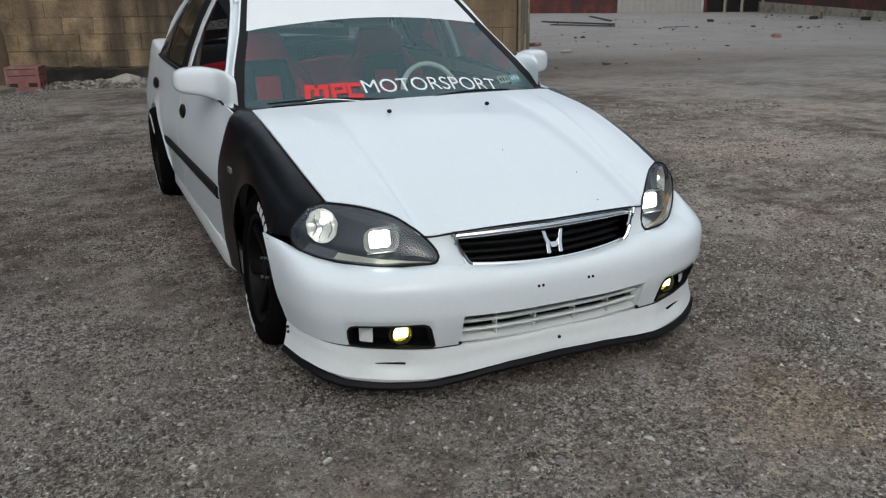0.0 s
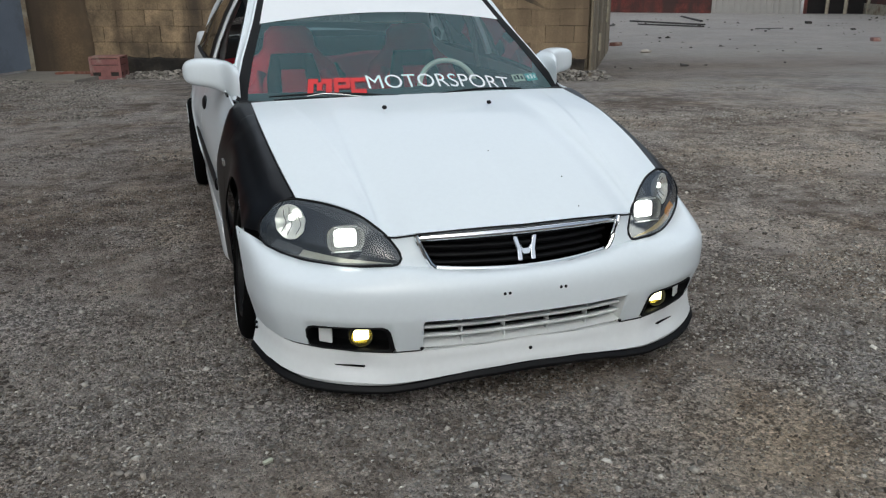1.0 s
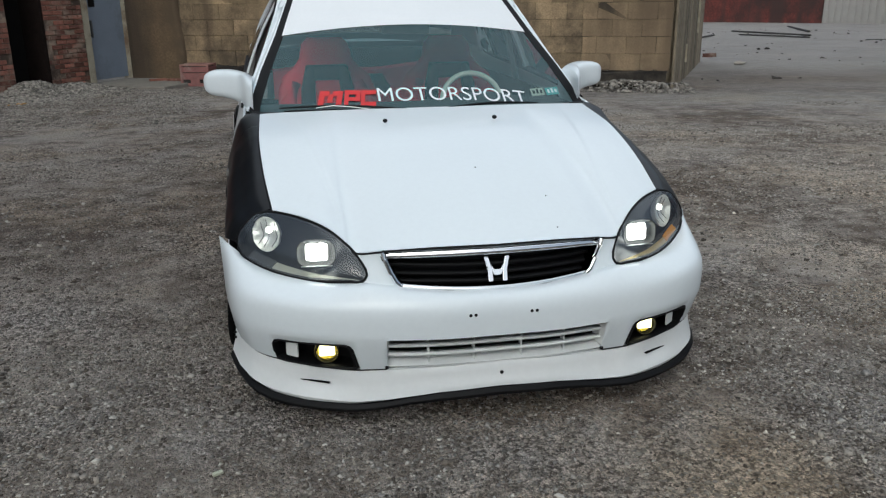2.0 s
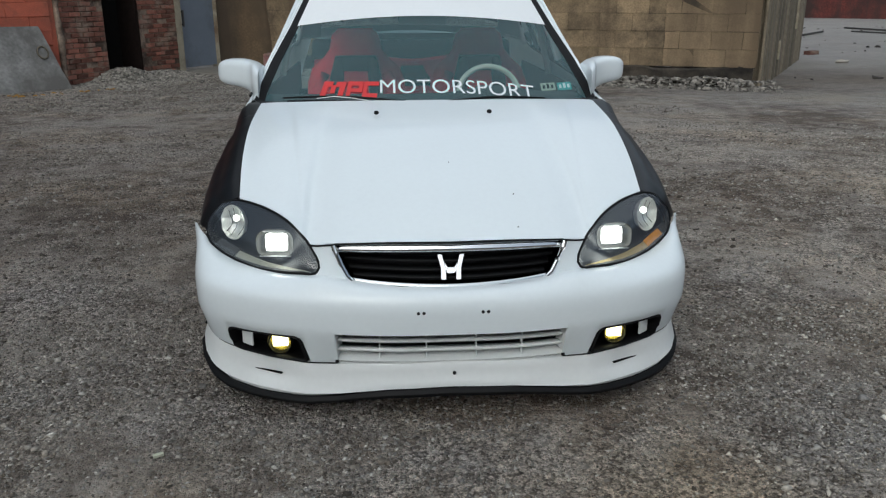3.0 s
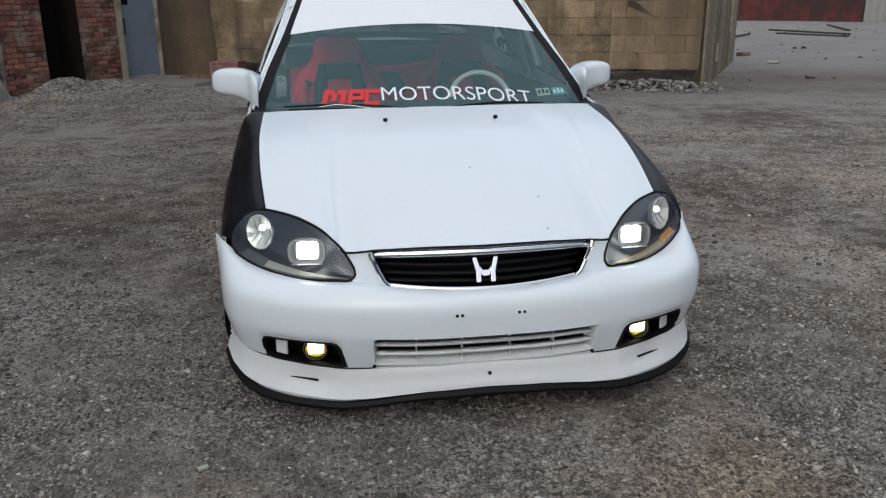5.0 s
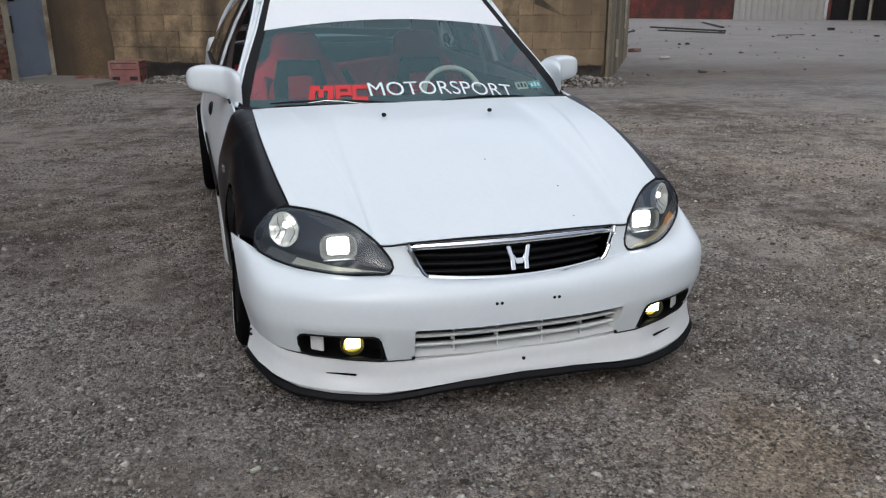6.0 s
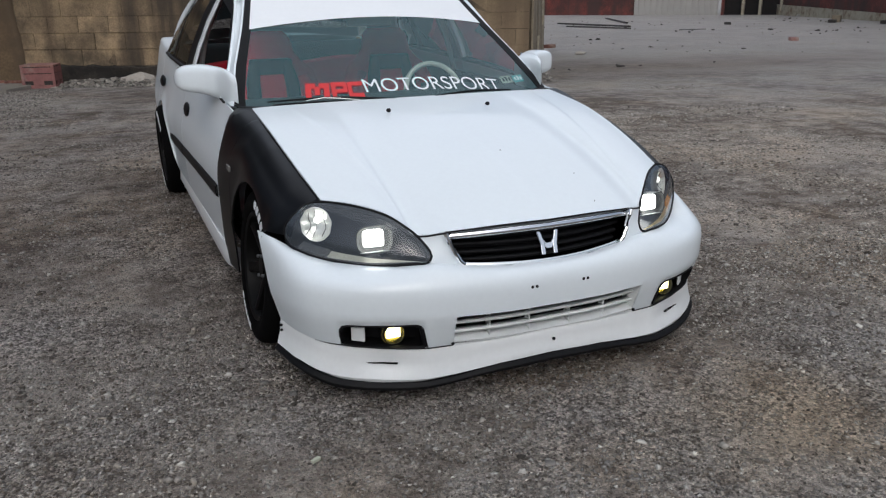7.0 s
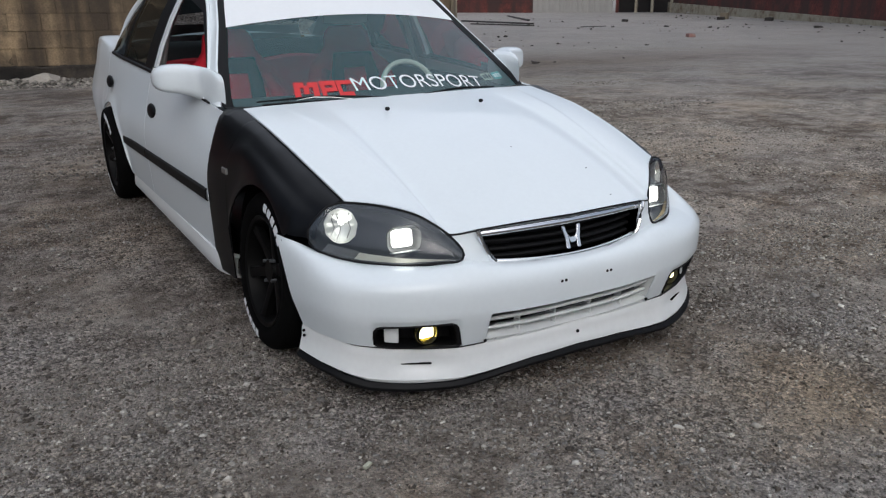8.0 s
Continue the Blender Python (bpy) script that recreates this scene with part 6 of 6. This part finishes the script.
def ret_of(x, y):
    d = Vector((x, y, 0)) - Vector((-5.0, 10.55, 0))
    return d.dot(Vector((0.491, 0.871, 0))), d.dot(Vector((0.871, -0.491, 0)))


def pile(x, y):
    u, v = ret_of(x, y)
    return 0.21 * math.exp(-(((u - 0.95) / 0.42) ** 2) - (((v - 0.2) / 0.45) ** 2)) + 0.12 * math.exp(-(((u - 1.8) / 0.5) ** 2) - (((v - 0.3) / 0.4) ** 2))


strew("gravel_pile", "heap of grey crushed stone against the brick wall", 9000, (-5.4, 9.6, -3.0, 13.2), (0.010, 0.030), RUBBLE, 15, lambda x, y: -0.1 < ret_of(x, y)[0] < 2.6 and -0.02 < ret_of(x, y)[1] < 1.2, lift=lambda x, y: pile(x, y), category="gravel pile")
bm = bmesh.new()
bmesh.ops.create_grid(bm, x_segments=40, y_segments=30, size=1)
for v in bm.verts:
    u, w = -0.3 + (v.co.x + 1) / 2 * 3.0, (v.co.y + 1) / 2 * 1.5 - 0.05
    p = Vector((-5.0, 10.55, 0)) + Vector((0.491, 0.871, 0)) * u + Vector((0.871, -0.491, 0)) * w
    v.co = (p.x, p.y, ground_z(p.x, p.y) - 0.02 + pile(p.x, p.y))
bmesh.ops.recalc_face_normals(bm, faces=bm.faces[:])
tagged(part("pile_core", bm, RUBBLE, bpy.data.objects["gravel_pile"]))

# leaning sheet of metal
SHEET0, SHEET1 = Vector((-5.66, 9.32, ground_z(-5.66, 9.32))), Vector((-4.80, 10.22, ground_z(-4.80, 10.22)))
sheet = thing("metal_sheet", "large grey metal sheet leaning on the red wall", "metal sheet", at=tuple((SHEET0 + SHEET1) / 2))
along = (SHEET1 - SHEET0).normalized()
lean = Vector((-0.72, 0.69, 0)) * 0.36 + Vector((0, 0, 0.88))
corners = [SHEET0 - along * 0.0, SHEET1, SHEET1 + lean - along * 0.20, SHEET0 + lean * 1.02 - along * 0.45]
rows = []
for j in range(13):
    t = j / 12
    a, b = corners[0].lerp(corners[3], t), corners[1].lerp(corners[2], t)
    rows.append([a.lerp(b, i / 16) + Vector((0.72, -0.69, 0)) * (0.010 * noise.noise((i * 0.35, j * 0.35, 2))) for i in range(17)])
part("plate", thick(grid_bm(rows), 0.012), SHEETMETAL, sheet)
c = corners[1].lerp(corners[2], 0.60) - along * 0.14 + Vector((0.72, -0.69, 0)) * 0.025
ex, ez = along, lean.normalized()
part("ring", tube([c + ex * 0.075 * math.cos(a) + ez * 0.09 * math.sin(a) for a in np.linspace(0, 2 * math.pi, 25)], 0.011, 8), GREYWOOD, sheet, "rusty ring")

# reddish stone block, loose bricks, pale lump, door-side litter
rr = random.Random(3)


def stone_block(name, at, size, turn, material, label, category):
    bm = bmesh.new()
    box(bm, (-size[0] / 2, -size[1] / 2, -0.01), (size[0] / 2, size[1] / 2, size[2]), 0.02)
    bmesh.ops.subdivide_edges(bm, edges=bm.edges[:], cuts=1)
    for v in bm.verts:
        v.co += Vector((rr.uniform(-1, 1), rr.uniform(-1, 1), rr.uniform(-1, 1))) * 0.012 * min(1, size[2] * 3)
    return placed(name, bm, material, pose(at[0], at[1], ground_z(*at) - 0.005, 0, 0, turn), label, category, kind="thing", smooth=False)


CRATE = mat("faded_red_plastic", (0.215, 0.090, 0.082), 0.6, vary=0.25, scale=9, fine=60, bump=0.15, dirt=(0.28, 0.20, 0.18), dirt_at=0.60)
crate = thing("crate", "faded red plastic crate with lattice sides, upside down by the wall", "crate", at=(-2.02, 12.55, ground_z(-2.02, 12.55)))
crate.rotation_euler = (0, 0, radians(-14))


def crate_part(name, boxes, material, label=""):
    bm = bmesh.new()
    for centre, size in boxes:
        obox(bm, centre, size, (0, 0, 0), 0.006)
    me = bpy.data.meshes.new(name)
    bm.to_mesh(me)
    bm.free()
    me.materials.append(material)
    ob = new(name, me)
    ob.parent = crate
    if label:
        tagged(ob, label)


W, D, H = 0.50, 0.42, 0.37
# A solid dark block fills the crate in place of its inner shade.
crate_part("hollow_shade", [((0, 0, H / 2), (W - 0.05, D - 0.05, H - 0.03))], TIMBER, "dark solid block standing for the shaded hollow")
crate_part("top", [((0, 0, H - 0.014), (W, D, 0.028))], REDSTONE, "dusty pale top")
for sx in (-1, 1):
    for sy in (-1, 1):
        crate_part("corner_post", [((sx * (W / 2 - 0.022), sy * (D / 2 - 0.022), H / 2 - 0.014), (0.044, 0.044, H - 0.028))], CRATE)
for sy in (-1, 1):
    for z, h in ((0.030, 0.055), (0.175, 0.11), (0.285, 0.09)):
        crate_part("side_panel", [((0, sy * (D / 2 - 0.010), z), (W - 0.088, 0.018, h))], CRATE)
    crate_part("side_panel", [((0, sy * (D / 2 - 0.010), 0.095), (0.16, 0.018, 0.075))], CRATE)
for sx in (-1, 1):
    for z, h in ((0.030, 0.055), (0.175, 0.11), (0.285, 0.09)):
        crate_part("side_panel", [((sx * (W / 2 - 0.010), 0, z), (0.018, D - 0.088, h))], CRATE)
    crate_part("side_panel", [((sx * (W / 2 - 0.010), 0, 0.095), (0.018, 0.14, 0.075))], CRATE)
for k, (x, y, a) in enumerate(((-2.75, 12.95, 20), (-2.45, 12.85, -20), (-3.95, 11.95, 55))):
    b = stone_block("loose_brick", (x, y), (0.30, 0.13, 0.10), a, BRICK, "loose red brick lying by the wall", "brick")
    b["group"] = "loose bricks by the pier"
    del b["kind"]
for x, y, s in ((-0.55, 12.30, 0.17), (-0.78, 12.50, 0.10)):
    bm = bmesh.new()
    bmesh.ops.create_icosphere(bm, subdivisions=2, radius=1)
    for v in bm.verts:
        v.co = Vector((v.co.x * s * 1.3, v.co.y * s, v.co.z * s * 0.7)) * (1 + 0.35 * noise.noise(v.co * 2.1 + Vector((x, y, 0))))
    b = placed("rock", bm, RUBBLE, pose(x, y, ground_z(x, y) + s * 0.4), "pale rough lump of rock", "rock", kind="thing")
    b["group"] = "rocks by the wall"
    del b["kind"]

# far litter: planks and bricks
for p, q, w in (((19.9, 33.1), (19.4, 26.6), 0.15), ((18.1, 29.4), (18.4, 25.2), 0.12), ((26.0, 38.0), (22.1, 30.6), 0.16), ((14.17, 26.0), (16.3, 28.3), 0.13), ((19.6, 23.7), (19.9, 22.6), 0.06)):
    a, b = Vector((*p, ground_z(*p) + 0.03)), Vector((*q, ground_z(*q) + 0.07))
    ob = part("plank", tube([a, a.lerp(b, 0.5), b], w / 2, 6, flat=0.5), TIMBER, None, "dark weathered plank lying on the ground")
    tagged(ob, category="plank", group="planks on the ground")
for x, y, size, material in ((17.64, 16.17, (0.40, 0.20, 0.10), REDSTONE), (30.4, 26.1, (0.50, 0.35, 0.30), GREYWOOD), (29.6, 25.6, (0.40, 0.3, 0.14), TIMBER), (24.8, 26.9, (0.36, 0.2, 0.12), TIMBER), (30.0, 23.2, (0.5, 0.3, 0.15), TIMBER), (25.3, 17.4, (0.25, 0.16, 0.08), TIMBER), (22.26, 21.78, (0.30, 0.16, 0.06), TIMBER), (10.23, 17.47, (0.36, 0.18, 0.10), BRICK)):
    b = stone_block("loose_brick", (x, y), size, rr.uniform(20, 70), material, "broken brick lying on the yard", "brick")
    b["group"] = "broken bricks on the yard"
    del b["kind"]
for x, y, s in ((36.3, 33.8, 0.22), (9.54, 14.85, 0.10), (17.1, 14.3, 0.05)):
    bm = bmesh.new()
    bmesh.ops.create_icosphere(bm, subdivisions=2, radius=1)
    for v in bm.verts:
        v.co = Vector((v.co.x * s * 1.5, v.co.y * s, v.co.z * s * 0.5)) * (1 + 0.4 * noise.noise(v.co * 2.1 + Vector((x, y, 0))))
    b = placed("rock", bm, RUBBLE, pose(x, y, ground_z(x, y) + s * 0.2), "pale flat lump of rock on the yard", "rock", kind="thing")
    b["group"] = "pale lumps on the yard"
    del b["kind"]
strew("far_litter", "small dark twigs and chips strewn over the far yard", 260, (6, 11, 34, 36), (0.02, 0.07), DARKCHIP, 19, lambda x, y: x > 6.5 + (y - 11) * 0.25 and patch(x * 0.3, y * 0.3) > 0.0, category="litter")
for x, y, a in ((-0.845, -0.105, 30), (-1.50, -0.32, -15)):
    bm = bmesh.new()
    obox(bm, (0, 0, 0.006), (0.030, 0.013, 0.010), (0, 0, 0), 0.003)
    b = placed("leaf_scrap", bm, STICKER, pose(x, y, ground_z(x, y) + 0.002, 0, 0, a), "small yellowish scrap on the gravel", "scrap", kind="thing")
    del b["kind"]

LEAFTONE = mat("fallen_leaf", (0.42, 0.22, 0.03), 0.7, vary=0.3, scale=20, rand=0.3)
leaf_r = random.Random(21)
for k in range(22):
    t = leaf_r.random()
    x, y = -5.25 + 1.1 * t + leaf_r.uniform(-0.1, 0.1), 8.95 + 0.9 * t + leaf_r.uniform(-0.25, 0.1)
    w = leaf_r.uniform(0.014, 0.024)
    rows = [[(w * v * math.sin(math.pi * min(0.98, max(0.06, u))), 0.06 * (u - 0.5), 0.012 * v * v + 0.01 * math.sin(3 * u)) for v in (-1, -0.4, 0.4, 1)] for u in np.linspace(0, 1, 6)]
    b = placed("fallen_leaf", thick(grid_bm(rows), 0.001), LEAFTONE, pose(x, y, ground_z(x, y) + 0.006, leaf_r.uniform(-10, 10), 0, leaf_r.uniform(0, 360)), "dry yellow leaf lying on the gravel", "leaf", kind="thing")
    b["group"] = "fallen leaves"
    del b["kind"]

# pieces of the walls
brick_r = random.Random(8)
courses(wall_back, 1.14, 8.14, 0.29, 3.5, 0.50, 0.262, 0.007, BLOCK, "block", brick_r, 0.0)
courses(wall_back, 8.14, 9.53, 0.29, 3.5, 0.46, 0.262, 0.006, CONCRETE, "block", brick_r, 0.0)
courses(wall_red, -3.2, 0.0, -0.20, 2.0, 0.62, 0.205, 0.004, REDPAINT, "painted_block", brick_r, 0.0)


def worn(u, z):
    """Bricks are lost at random, more of them near the ground and beside the open doorway."""
    edge = min(abs(u - OPEN0), abs(u - OPEN1))
    return brick_r.random() < 0.05 + (0.30 if z < 0.12 else 0.0) + (0.28 if edge < 0.13 else 0.0)


courses(wall_brick_1, RED1 + 0.01, OPEN0, -0.20, 1.75, 0.215, 0.076, 0.013, BRICK, "brick", brick_r, 0.0, skip=worn)
courses(wall_brick_2, OPEN1 + 0.01, DOOR0 - 0.15, -0.20, 1.75, 0.215, 0.076, 0.013, BRICK, "brick", brick_r, 0.0, skip=worn)

# ragged pale mortar down the corner between the red wall and the bricks
bm = bmesh.new()
bmesh.ops.create_grid(bm, x_segments=4, y_segments=60, size=1)
for v in bm.verts:
    k, z = (v.co.x + 1) / 2, -0.1 + (v.co.y + 1) / 2 * 2.6
    wide = 0.055 + 0.035 * noise.noise((z * 2.2, 4, 1)) + 0.02 * noise.noise((z * 9, 2, 1))
    v.co = (-0.025 + k * (wide + 0.025), -0.020 - 0.016 * math.sin(math.pi * k) + 0.008 * noise.noise((k * 3, z * 6, 5)), z)
r = bmesh.ops.extrude_face_region(bm, geom=bm.faces[:])
bmesh.ops.translate(bm, vec=(0, 0.05, 0), verts=[v for v in r["geom"] if isinstance(v, bmesh.types.BMVert)])
bmesh.ops.recalc_face_normals(bm, faces=bm.faces[:])
placed("corner_mortar", bm, PALEMORTAR, Matrix.Identity(4), parent=wall_brick_1, smooth=True)
